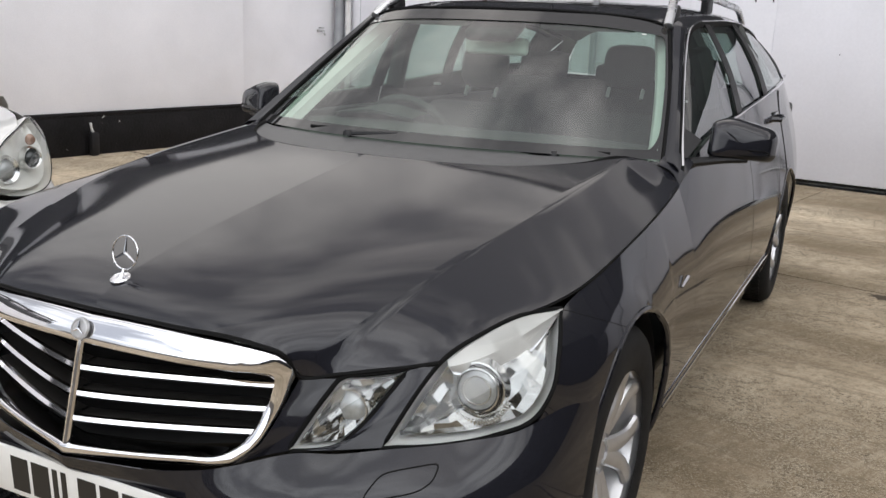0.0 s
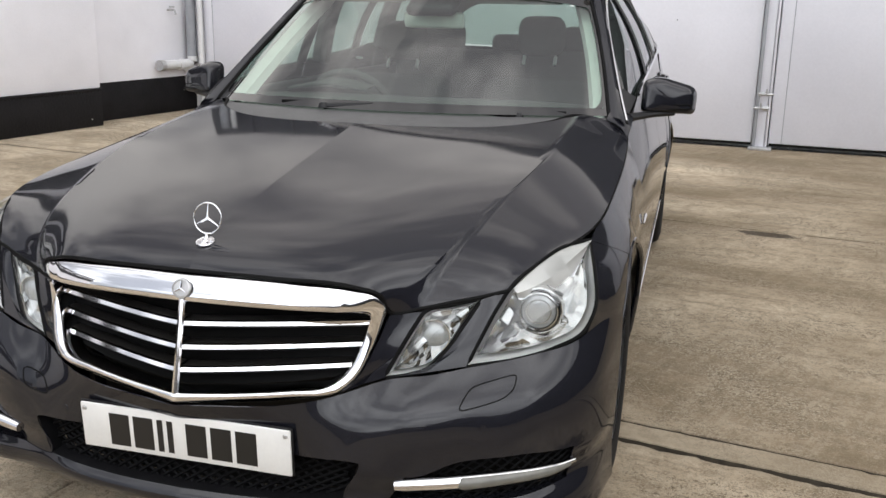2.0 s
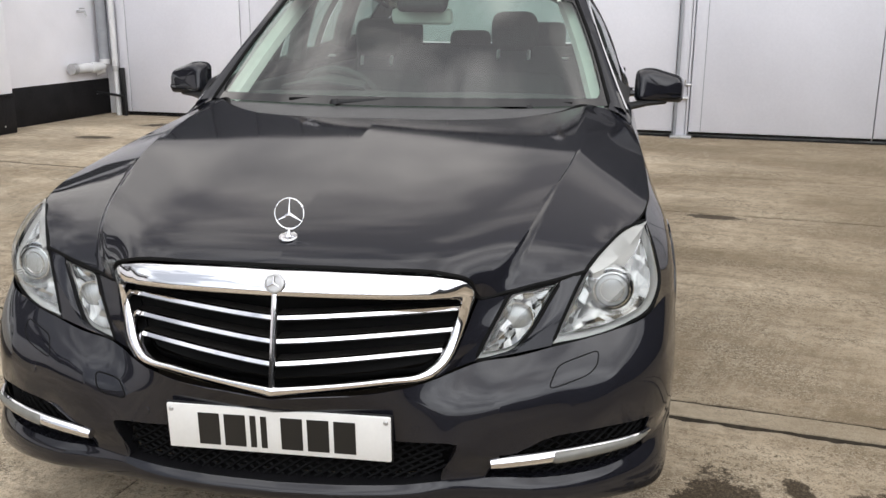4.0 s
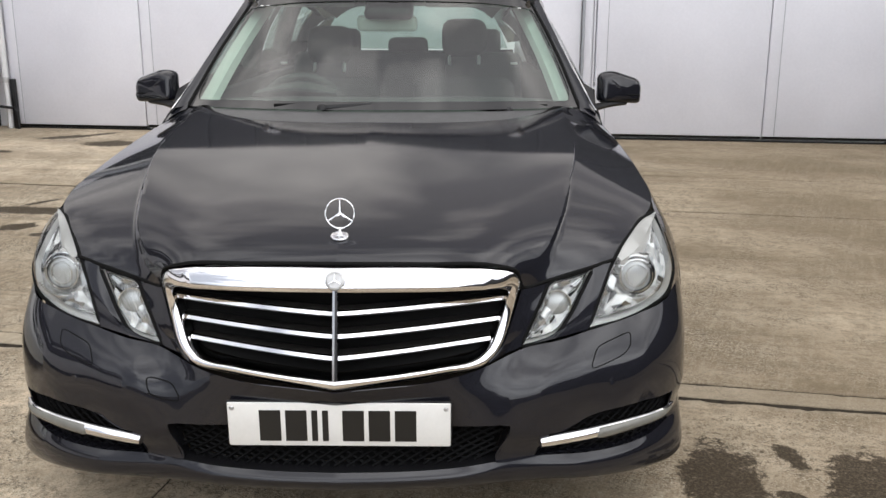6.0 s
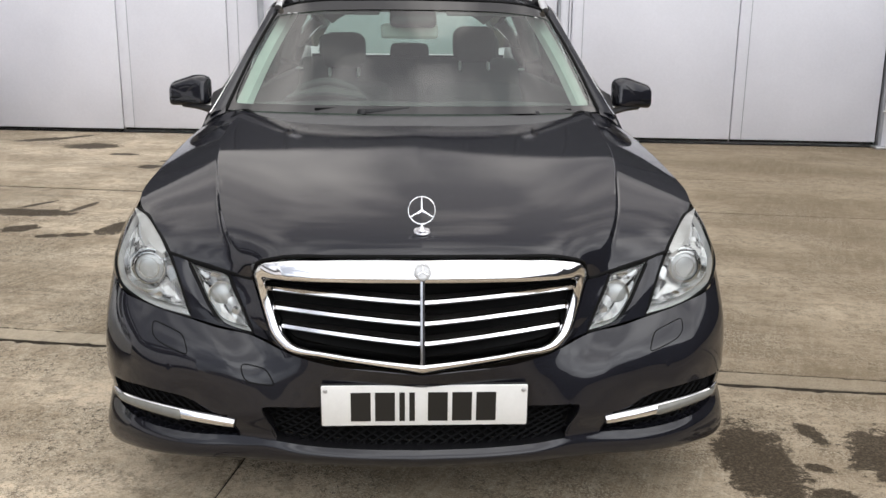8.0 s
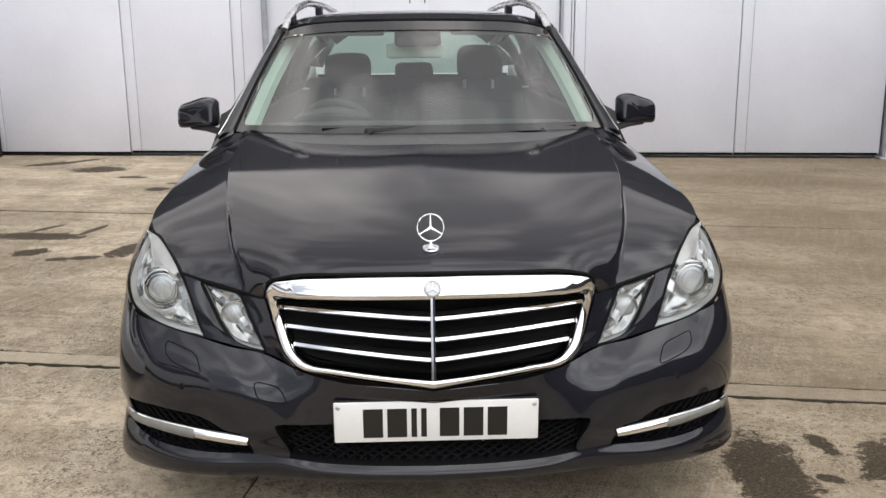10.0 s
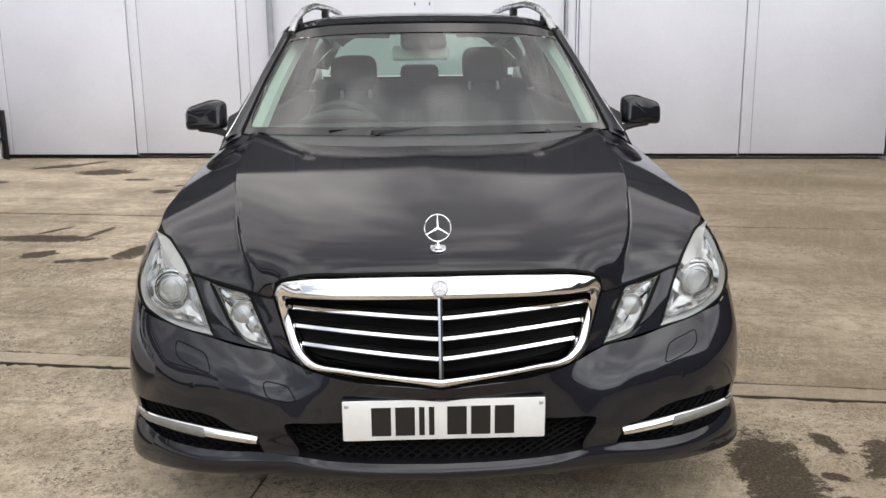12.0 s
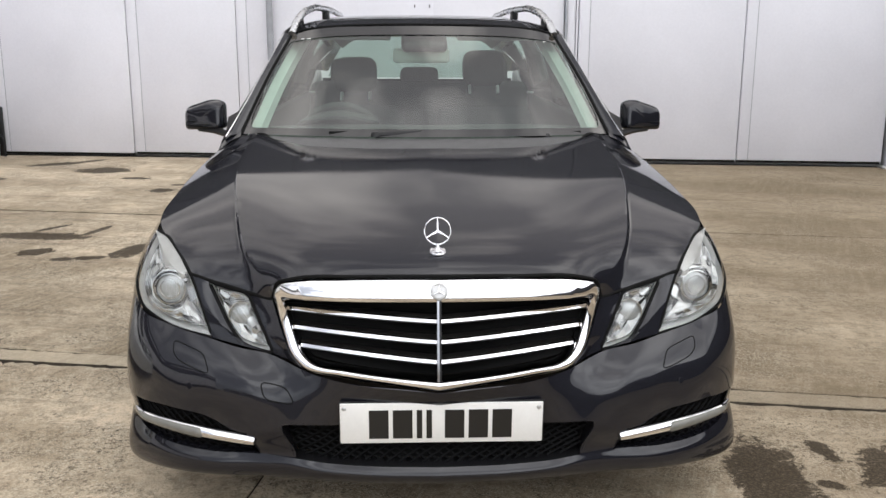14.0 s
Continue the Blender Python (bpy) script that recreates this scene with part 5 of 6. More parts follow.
# headlamps
def lamp_cover(edge_a, edge_b, out, n=26, m=13):
    """A bulged cover between two edges that meet at both ends."""
    a, b = spline(edge_a, n), spline(edge_b, n)
    d = np.array(out)
    rows = []
    for f in np.linspace(0, 1, m):
        w = math.sin(math.pi * f) * np.sin(np.linspace(0, math.pi, n))[:, None] ** 0.6
        rows.append(a * (1 - f) + b * f + d * w)
    return np.array(rows), a, b


MAIN_IN = [(0.606, 0.120, 0.547), (0.632, 0.152, 0.610), (0.660, 0.188, 0.672), (0.682, 0.216, 0.710), (0.722, 0.283, 0.745), (0.771, 0.370, 0.771), (0.824, 0.462, 0.772)]
MAIN_OUT = [(0.606, 0.120, 0.547), (0.700, 0.172, 0.554), (0.785, 0.243, 0.568), (0.840, 0.300, 0.592), (0.860, 0.337, 0.640), (0.850, 0.392, 0.706), (0.824, 0.462, 0.772)]
SIDE_IN = [(0.434, 0.058, 0.522), (0.462, 0.083, 0.580), (0.490, 0.110, 0.634), (0.506, 0.130, 0.661), (0.560, 0.158, 0.673), (0.622, 0.188, 0.685)]
SIDE_OUT = [(0.434, 0.058, 0.522), (0.480, 0.078, 0.527), (0.522, 0.096, 0.540), (0.556, 0.122, 0.575), (0.590, 0.156, 0.630), (0.622, 0.188, 0.685)]


def facets(a, b, inset, n, m, rough, seed):
    """Flat mirror facets filling the bowl of a lamp between its two edges."""
    rng = random.Random(seed)
    cen = (a.mean(0) + b.mean(0)) / 2
    pick = np.linspace(0, len(a) - 1, n).round().astype(int)
    p, q = a[pick] + (cen - a[pick]) * 0.17, b[pick] + (cen - b[pick]) * 0.17
    rows = []
    for i, f in enumerate(np.linspace(0, 1, m)):
        row = p * (1 - f) + q * f + np.array(inset) * (0.35 + 0.75 * math.sin(math.pi * f))
        if 0 < i < m - 1:
            row = row + np.array([(rng.uniform(-rough, rough) * 0.6, rng.uniform(-rough, rough), rng.uniform(-rough, rough) * 0.6) for _ in row])
        rows.append(row)
    return np.array(rows)


def headlamp(s):
    k = np.array([s, 1, 1])
    e = empty("headlamp")
    e.parent = car
    g, a, b = lamp_cover(MAIN_IN, MAIN_OUT, (0.020, -0.040, 0.014))
    c = part("cover", grid_bm(g * k), LAMPGLASS, e, "clear lamp cover")
    c.visible_shadow = False
    inset = np.array([-0.012, 0.055, -0.004])
    cen = (a.mean(0) + b.mean(0)) / 2
    a2, b2 = a + (cen - a) * 0.14 + inset, b + (cen - b) * 0.14 + inset
    rows = [a + np.array([0, 0.004, 0]), a * 0.6 + a2 * 0.4, a2, a2 * 0.75 + b2 * 0.25 + np.array([0, 0.03, 0]), a2 * 0.25 + b2 * 0.75 + np.array([0, 0.03, 0]), b2, b * 0.6 + b2 * 0.4, b + np.array([0, 0.004, 0])]
    part("housing", grid_bm(np.array(rows) * k), LAMPGREY, e, "pale grey stepped lamp housing", 0.002)
    # frosted side marker along the top edge
    top = spline(MAIN_IN[3:], 20)
    low_edge = top + np.array([0.036, 0.012, -0.072]) * np.sin(np.linspace(0.35, math.pi, 20))[:, None] + np.array([0, 0.012, -0.004])
    part("turn_lens", grid_bm(np.stack([top + np.array([0.004, 0.006, -0.004]), top * 0.5 + low_edge * 0.5 + np.array([0.006, -0.012, 0.002]), low_edge]) * k), FROST, e, "frosted upper lens strip", 0.003)
    part("brow", tube(low_edge * k + np.array([0, -0.004, -0.002]), 0.004, 6), CHROME, e)
    p, d = Vector((s * 0.742, 0.243, 0.650)), Vector((s * 0.10, -0.98, 0.05))
    m = towards(p, d)
    part("projector_lens", lathe([(0, 0.005), (0.012, 0.0046), (0.024, 0.0030), (0.033, 0.0005), (0.0385, -0.003), (0.0402, -0.008)], 40, m), LENS, e, "glass projector lens")
    part("bezel", lathe([(0.0395, -0.014), (0.0402, 0.0005), (0.0420, 0.0030), (0.0442, 0.0022), (0.0452, -0.006), (0.0500, -0.008), (0.0515, -0.0055), (0.0535, -0.006), (0.0545, -0.016), (0.058, -0.03)], 48, m), REFLECTOR, e, "bright projector ring")
    part("lens_ring", lathe([(0.026, 0.0026), (0.0268, 0.0040), (0.0282, 0.0038), (0.029, 0.0016)], 40, m), REFLECTOR, e, "fine bright ring in the lens")
    part("lens_groove", lathe([(0.0390, 0.0010), (0.0398, 0.0024), (0.0408, 0.0030)], 48, m), GLOSSBLACK, e, "dark ring round the lens")
    part("bezel_groove", lathe([(0.0452, -0.0045), (0.0475, -0.0062), (0.0498, -0.0070)], 48, m), GLOSSBLACK, e, "dark groove in the ring")
    for j in range(24):
        q = radians(205 + 6 * j)
        rr = 0.063
        bm = rbox(0.010, 0.0035, 0.02, 0.001, m @ pose(rr * math.cos(q), rr * math.sin(q), -0.002) @ Matrix.Rotation(q, 4, "Z"))
        part("reflector_rib", bm, REFLECTOR, e)
    part("reflector", grid_bm(facets(a, b, inset * 0.46, 17, 9, 0.0085, 11) * k), MIRRORED, e, "mirror-bright shaped reflector", 0.0, 14)
    rim = np.vstack([a, b[::-1][1:-1]])
    part("rim_seal", tube(rim * k, 0.0046, 8, closed=True), SEAL, e, "black rubber rim")
    # inner lamp
    f2 = empty("fog_headlamp")
    f2.parent = car
    g, a, b = lamp_cover(SIDE_IN, SIDE_OUT, (0.004, -0.022, 0.006))
    c = part("cover", grid_bm(g * k), LAMPGLASS, f2, "clear lamp cover")
    c.visible_shadow = False
    inset = np.array([0.004, 0.048, 0.0])
    cen = (a.mean(0) + b.mean(0)) / 2
    a2, b2 = a + (cen - a) * 0.16 + inset, b + (cen - b) * 0.16 + inset
    rows = [a + np.array([0, 0.004, 0]), a * 0.6 + a2 * 0.4, a2, a2 * 0.5 + b2 * 0.5 + np.array([0, 0.02, 0]), b2, b * 0.6 + b2 * 0.4, b + np.array([0, 0.004, 0])]
    part("housing", grid_bm(np.array(rows) * k), LAMPGREY, f2, "pale grey lamp housing", 0.002)
    m = towards(Vector((s * 0.526, 0.138, 0.604)), Vector((s * 0.05, -0.99, 0.1)))
    part("reflector_bowl", lathe([(0, -0.03), (0.02, -0.024), (0.032, -0.008), (0.035, 0.006), (0.037, 0.006), (0.038, -0.004)], 32, m), REFLECTOR, f2, "round bright reflector")
    part("bulb_lens", lathe([(0, 0.010), (0.018, 0.008), (0.030, 0.0), (0.034, -0.008)], 28, m), LENS, f2)
    part("reflector", grid_bm(facets(a, b, inset * 0.46, 12, 7, 0.0075, 5) * k), MIRRORED, f2, "mirror-bright shaped reflector", 0.0, 14)
    rim = np.vstack([a, b[::-1][1:-1]])
    part("rim_seal", tube(rim * k, 0.0052, 8, closed=True), SEAL, f2, "black rubber rim")
    # painted strips beside and between the lamps
    lamp_in, lamp_out = spline(SIDE_IN[:4], 12), spline(SIDE_OUT, 18)
    gr = spline([(0.352, -0.002, 0.500), (0.386, 0.026, 0.530), (0.410, 0.058, 0.582), (0.437, 0.094, 0.658)], 12)
    lo = np.linspace(0, 1, 12)[:, None]
    part("lamp_surround", grid_bm(np.stack([gr, gr * 0.5 + lamp_in * 0.5 + np.array([0, 0.012, 0]) * (1 - lo), lamp_in]) * k), PAINT, car, "painted strip beside the grille", 0.003)
    main_in = spline(MAIN_IN[:4], 18)
    part("lamp_surround", grid_bm(np.stack([lamp_out, lamp_out * 0.5 + main_in * 0.5 + np.array([0, -0.006, 0]), main_in]) * k), PAINT, car, "painted strip between the lamps", 0.003)


for s in (1, -1):
    headlamp(s)


# wheels
def wheel_meshes():
    t = lathe([(0.212, -0.105), (0.225, -0.112), (0.275, -0.116), (0.305, -0.108), (0.320, -0.092), (0.3265, -0.06), (0.3275, 0.0), (0.3265, 0.06), (0.320, 0.092), (0.305, 0.108), (0.275, 0.116), (0.225, 0.112), (0.212, 0.105)], 64)
    for k in range(72):
        a = 2 * math.pi * k / 72
        for h in (-0.075, -0.03, 0.015, 0.06):
            rbox(0.008, 0.019, 0.034, 0, pose(0, 0, 0, 0, 0, math.degrees(a)) @ pose(0.3262, 0, h, 16), t)
    r = lathe([(0.232, 0.110), (0.236, 0.106), (0.228, 0.098), (0.214, 0.088), (0.205, 0.06), (0.200, 0.0), (0.205, -0.1), (0.225, -0.11)], 56)
    lathe([(0.0, 0.062), (0.030, 0.062), (0.034, 0.058), (0.060, 0.060), (0.078, 0.050), (0.082, 0.02)], 40, bm=r)
    for k in range(5):
        for side in (-1, 1):
            a0, a1 = radians(72 * k + side * 7), radians(72 * k + side * 19)
            pts = [(0.055 * math.cos(a0), 0.055 * math.sin(a0), 0.052), (0.12 * math.cos((a0 * 2 + a1) / 3), 0.12 * math.sin((a0 * 2 + a1) / 3), 0.070), (0.17 * math.cos((a0 + a1) / 2), 0.17 * math.sin((a0 + a1) / 2), 0.078), (0.218 * math.cos(a1), 0.218 * math.sin(a1), 0.086)]
            tube(spline(pts, 8), [0.027, 0.026, 0.0245, 0.0235, 0.023, 0.0235, 0.025, 0.028], 10, r, flat=0.55)
    return t, r


wt, wr = wheel_meshes()
wheel = empty("wheel")
part("tyre", wt, RUBBER, wheel, "black tyre with a grooved tread")
rim = part("rim", wr, ALLOY, wheel, "silver alloy rim with five twin spokes")
part("brake_disc", lathe([(0.06, -0.02), (0.155, -0.02), (0.155, 0.004), (0.06, 0.004)], 40), GALV, wheel, "grey steel brake disc")
part("hub_backing", lathe([(0.0, -0.03), (0.2, -0.03), (0.2, -0.045), (0, -0.045)], 40), BLACK, wheel)
for k in range(5):
    a = radians(72 * k + 36)
    part("wheel_bolt", lathe([(0, 0.066), (0.009, 0.066), (0.010, 0.05)], 6, pose(0.044 * math.cos(a), 0.044 * math.sin(a), 0)), GALV, wheel)
places = [pose(0.790, AXLE_F, 0.327, 0, 90, 0), pose(-0.790, AXLE_F, 0.327, 0, -90, 0), pose(0.795, AXLE_R, 0.327, 0, 90, 0) @ pose(0, 0, 0, 0, 0, 20), pose(-0.795, AXLE_R, 0.327, 0, -90, 0)]
for m in places[1:]:
    w = copy_thing(wheel, m)
    w.parent = car
wheel.matrix_basis = places[0]
wheel.parent = car


# door mirrors
def door_mirror(s):
    e = empty("door_mirror")
    e.parent = car
    rows = []
    corners = [(0.854, 0.955, 0.020), (1.044, 0.943, 0.020), (1.049, 1.035, 0.034), (0.905, 1.080, 0.040), (0.859, 1.062, 0.018)]
    pts = []
    for i, (x, z, r) in enumerate(corners):
        p = Vector((x, z))
        before, after = (Vector(corners[i - 1][:2]) - p).normalized(), (Vector(corners[(i + 1) % 5][:2]) - p).normalized()
        a, b = p + before * r, p + after * r
        for f in np.linspace(0, 1, 7):
            q = a * (1 - f) ** 2 + p * (2 * f * (1 - f)) + b * f * f
            pts.append((q.x, q.y))
    smooth = []
    for p, q in zip(pts, pts[1:] + pts[:1]):
        n = max(1, int(math.dist(p, q) / 0.012))
        smooth += [(p[0] + (q[0] - p[0]) * k / n, p[1] + (q[1] - p[1]) * k / n) for k in range(n)]
    outline = [(x, 0, z) for x, z in smooth + smooth[:1]]
    cx, cz = 0.955, 1.0

    def face(x, z, q):
        return 1.645 + 0.105 * (x - 0.85) / 0.19 + 0.16 * (z - 0.94) + 0.014 * q ** 2 + 0.050 * max(0.0, (q - 0.72) / 0.28) ** 2.6

    steps = [(math.sin(0.5 * math.pi * k / 18), 0.0) for k in range(19)] + [(1.0, 0.03), (0.985, 0.05)]
    for q, back in steps:
        rows.append(np.array([(s * (cx + (x - cx) * q), face(cx + (x - cx) * q, cz + (z - cz) * q, q if not back else 1.0) + back, cz + (z - cz) * q) for x, _, z in outline]))
    split = 0.964
    for name, keep, mat, note in (("shell", True, PAINT, ""), ("lower_cover", False, BLACK, "black lower cover")):
        bm = grid_bm(np.array(rows))
        gone = [f for f in bm.faces if (f.calc_center_median().z > split) != keep]
        bmesh.ops.delete(bm, geom=gone, context="FACES")
        part(name, bm, mat, e, note, 0.003 if keep else 0.0022)
    part("mirror_glass", grid_bm(np.stack([rows[-1], rows[-1] * 0.0 + rows[-1].mean(0)]) + np.array([0, -0.008, 0])), CHROME, e, "mirror glass")
    arm = spline([(s * 0.80, 1.595, 0.940), (s * 0.855, 1.655, 0.945), (s * 0.90, 1.70, 0.949), (s * 0.97, 1.75, 0.951)], 12)
    part("foot", tube(arm, list(np.linspace(0.021, 0.014, 12)), 10, flat=0.75), BLACK, e, "black mirror foot")
    loop = []
    for x, z in ((0.952, 0.968), (0.98, 0.9675), (1.01, 0.967), (1.026, 0.969), (1.032, 0.975), (1.024, 0.981), (1.0, 0.983), (0.975, 0.985)):
        q = max(abs((x - cx) / 0.092), abs((z - cz) / 0.063))
        loop.append((s * x, face(x, z, q) - 0.0025, z))
    part("indicator", tube(spline(loop, 30), 0.0024, 6), SEAL, e, "dark slim indicator slot")


for s in (1, -1):
    door_mirror(s)


# wipers and cowl
def wiper(points, blade):
    e = empty("wiper")
    e.parent = car
    part("arm", tube(spline(points, 14), list(np.linspace(0.011, 0.006, 14)), 8), BLACK, e)
    part("blade", tube(spline(blade, 12), 0.006, 6), SEAL, e)
    part("spindle_cap", lathe([(0, 0.014), (0.011, 0.013), (0.017, 0.006), (0.019, -0.004)], 18, pose(*points[0])), BLACK, e)


part("cowl", mirrored(grid_bm(np.stack([spline(HOOD_REAR + [c[7] for c in HOOD_SIDE[1:3]], 24) + np.array([0, 0.004, -0.009]), spline(SCREEN_LOW, 24) + np.array([0, -0.004, -0.006])]))), COWL, car, "grey plastic cowl panel under the screen", 0.004)
wiper([(-0.20, 1.262, 0.972), (-0.05, 1.270, 0.982), (0.22, 1.300, 0.984)], [(-0.38, 1.315, 0.978), (-0.1, 1.285, 0.986), (0.25, 1.302, 0.986)])
wiper([(0.47, 1.352, 0.958), (0.33, 1.338, 0.970), (0.20, 1.318, 0.978)], [(0.62, 1.435, 0.968), (0.4, 1.350, 0.976), (0.15, 1.312, 0.983)])

# cabin
part("cabin_floor", rbox(1.56, 3.4, 0.06, 0.01, pose(0, 2.9, 0.30)), TRIM, car, "dark cabin floor")
for s in (1, -1):
    part("door_card", rbox(0.05, 2.75, 0.58, 0.02, pose(s * 0.775, 3.2, 0.68)), TRIM, car, "dark door lining")
part("bulkhead", rbox(1.5, 0.05, 0.55, 0.01, pose(0, 1.35, 0.62)), TRIM, car)
DASH = [
    [(0, 1.30, 0.915), (0.3, 1.34, 0.915), (0.55, 1.43, 0.912), (0.74, 1.56, 0.905)],
    [(0, 1.55, 0.955), (0.3, 1.57, 0.958), (0.55, 1.62, 0.952), (0.74, 1.70, 0.935)],
    [(0, 1.78, 0.960), (0.3, 1.78, 0.965), (0.55, 1.80, 0.960), (0.76, 1.84, 0.945)],
    [(0, 1.90, 0.90), (0.3, 1.90, 0.90), (0.55, 1.90, 0.90), (0.76, 1.92, 0.88)],
    [(0, 1.88, 0.62), (0.3, 1.88, 0.62), (0.55, 1.88, 0.62), (0.76, 1.90, 0.62)],
]
part("dashboard", mirrored(grid_bm(loft(DASH, 20, 20))), TRIM, car, "dark moulded dashboard", 0.004)
part("instrument_hood", grid_bm(loft([[(-0.56, 1.80, 0.955), (-0.37, 1.78, 0.965), (-0.18, 1.80, 0.955)], [(-0.54, 1.70, 0.985), (-0.37, 1.68, 1.005), (-0.20, 1.70, 0.985)], [(-0.52, 1.86, 0.995), (-0.37, 1.85, 1.022), (-0.22, 1.86, 0.995)]], 12, 8)), TRIM, car, "cowl over the instruments", 0.004)
wheel_m = towards((-0.38, 2.02, 0.872), (0, 0.90, 0.42))
sw = empty("steering_wheel")
sw.parent = car
part("rim", tube([wheel_m @ Vector((0.185 * math.cos(a), 0.185 * math.sin(a), 0)) for a in np.linspace(0, 2 * math.pi, 40, endpoint=False)], 0.016, 10, closed=True), TRIM, sw, "dark leather rim")
part("hub", lathe([(0, 0.02), (0.06, 0.015), (0.08, -0.02), (0.03, -0.08)], 24, wheel_m), BLACK, sw)
for a in (0, 180, 250, 290):
    q = radians(a)
    part("spoke", tube([wheel_m @ Vector((0.06 * math.cos(q), 0.06 * math.sin(q), -0.005)), wheel_m @ Vector((0.18 * math.cos(q), 0.18 * math.sin(q), 0))], 0.016, 8), BLACK, sw)


def seat(x, y, hz):
    e = empty("front_seat")
    e.parent = car
    part("cushion", rbox(0.52, 0.52, 0.2, 0.07, pose(x, y, 0.46), None, 3), FABRIC, e)
    part("backrest", rbox(0.50, 0.16, 0.60, 0.06, pose(x, y + 0.33, 0.70, -16), None, 3), FABRIC, e)
    part("headrest", rbox(0.222, 0.11, 0.185, 0.055, pose(x, y + 0.45, hz, -10), None, 3), FABRIC, e)
    for d in (-0.073, 0.073):
        part("headrest_post", tube([(x + d, y + 0.40, hz - 0.128), (x + d, y + 0.425, hz - 0.09)], 0.0085, 8), POSTWHITE, e, "bright headrest post")


seat(-0.345, 2.20, 1.148)
seat(0.325, 2.20, 1.184)
bench = empty("rear_bench")
bench.parent = car
part("cushion", rbox(1.34, 0.50, 0.2, 0.07, pose(0, 3.15, 0.48), None, 3), FABRIC, bench)
part("backrest", rbox(1.36, 0.16, 0.62, 0.06, pose(0, 3.50, 0.775, -18), None, 3), FABRIC, bench)
for x, w, h in ((-0.42, 0.27, 0.16), (0.0, 0.24, 0.11), (0.42, 0.27, 0.16)):
    part("headrest", rbox(w, 0.10, h, 0.04, pose(x, 3.62, 1.05 + h / 2, -12), None, 3), FABRIC, bench)
part("mirror_pod", rbox(0.205, 0.14, 0.05, 0.024, pose(0, 1.945, 1.318, 24), None, 3), BLACK, car, "black sensor pod at the screen")
rv = empty("interior_mirror")
rv.parent = car
part("shell", rbox(0.255, 0.035, 0.066, 0.022, pose(-0.014, 2.0, 1.258, 8), None, 3), PALETRIM, rv)
part("stalk", tube([(0, 1.98, 1.275), (0, 1.975, 1.32)], 0.012, 8), BLACK, rv)
for s in (1, -1):
    lin = pil_in + np.array([-0.012, 0.035, -0.012])
    lin2 = pil_in + np.array([-0.066, 0.10, -0.026])
    k = np.array([s, 1, 1])
    part("a_pillar_lining", grid_bm(np.stack([lin * k, (lin * 0.5 + lin2 * 0.5 + np.array([-0.012, 0, 0.008])) * k, lin2 * k, (lin2 + np.array([0.05, 0.06, 0.0])) * k])), PALETRIM, car, "pale grey pillar lining", 0.003)
    part("belt_guide", rbox(0.034, 0.012, 0.010, 0.002, pose(s * 0.572, 2.62, 1.06)), POSTWHITE, car, "small bright belt guide")
    part("sun_visor", rbox(0.36, 0.15, 0.02, 0.008, pose(s * 0.33, 2.08, 1.345, 8), None), HEADLINER, car, "grey sun visor")
    pil = spline([(s * 0.71, 2.46, 1.05), (s * 0.655, 2.44, 1.25), (s * 0.60, 2.42, 1.36)], 10)
    part("pillar_lining", tube(pil, 0.045, 8, flat=0.8), TRIM, car, "dark pillar lining")
    pil = spline([(s * 0.74, 3.42, 1.08), (s * 0.68, 3.38, 1.25), (s * 0.62, 3.34, 1.37)], 10)
    part("pillar_lining", tube(pil, 0.05, 8, flat=0.8), TRIM, car, "dark pillar lining")

# tailgate with rear window
tg = empty("tailgate")
tg.parent = car
part("rear_pillar", grid_bm(np.stack([spline([(0.735, 4.38, 1.12), (0.67, 4.40, 1.19), (0.600, 4.41, 1.258)], 8), spline([(0.66, 4.66, 1.10), (0.59, 4.60, 1.22), (0.53, 4.56, 1.315)], 8)])), PAINT, tg, "", 0.004)
part("rear_pillar", flip_x(grid_bm(np.stack([spline([(0.735, 4.38, 1.12), (0.67, 4.40, 1.19), (0.600, 4.41, 1.258)], 8), spline([(0.66, 4.66, 1.10), (0.59, 4.60, 1.22), (0.53, 4.56, 1.315)], 8)]))), PAINT, tg, "", 0.004)
rear_glass = [[(0, 4.60, 1.365), (0.3, 4.59, 1.360), (0.54, 4.55, 1.335)], [(0, 4.70, 1.20), (0.32, 4.69, 1.20), (0.60, 4.63, 1.20)], [(0, 4.76, 1.05), (0.34, 4.745, 1.05), (0.66, 4.68, 1.06)]]
rg = part("rear_window", mirrored(grid_bm(loft(rear_glass, 12, 8))), SIDEGLASS, tg, "tinted rear window")
rg.visible_shadow = False
part("tailgate_panel", mirrored(grid_bm(loft([[(0, 4.765, 1.04), (0.4, 4.745, 1.04), (0.70, 4.67, 1.05)], [(0, 4.81, 0.85), (0.4, 4.79, 0.85), (0.72, 4.70, 0.85)], [(0, 4.83, 0.55), (0.4, 4.81, 0.55), (0.74, 4.72, 0.55)], [(0, 4.80, 0.30), (0.4, 4.78, 0.30), (0.74, 4.70, 0.30)]], 14, 16))), PAINT, tg, "", 0.004)
part("underbody", rbox(1.5, 4.3, 0.05, 0.01, pose(0, 2.35, 0.21)), BLACK, car, "dark underbody")
for s in (1, -1):
    part("inner_wing", rbox(0.02, 0.9, 0.5, 0.005, pose(s * 0.50, 0.75, 0.5)), BLACK, car)
part("radiator_panel", rbox(0.9, 0.02, 0.5, 0.005, pose(0, 0.30, 0.45)), BLACK, car)

# ---- the silver car beside it: its front corner comes into view ----
other = empty("silver_car", (-2.145, 0.935, -0.035))
other.rotation_euler = (0, 0, radians(70))
tagged(other, "pale silver hatchback parked alongside, its round-lensed headlamp clear", "car")


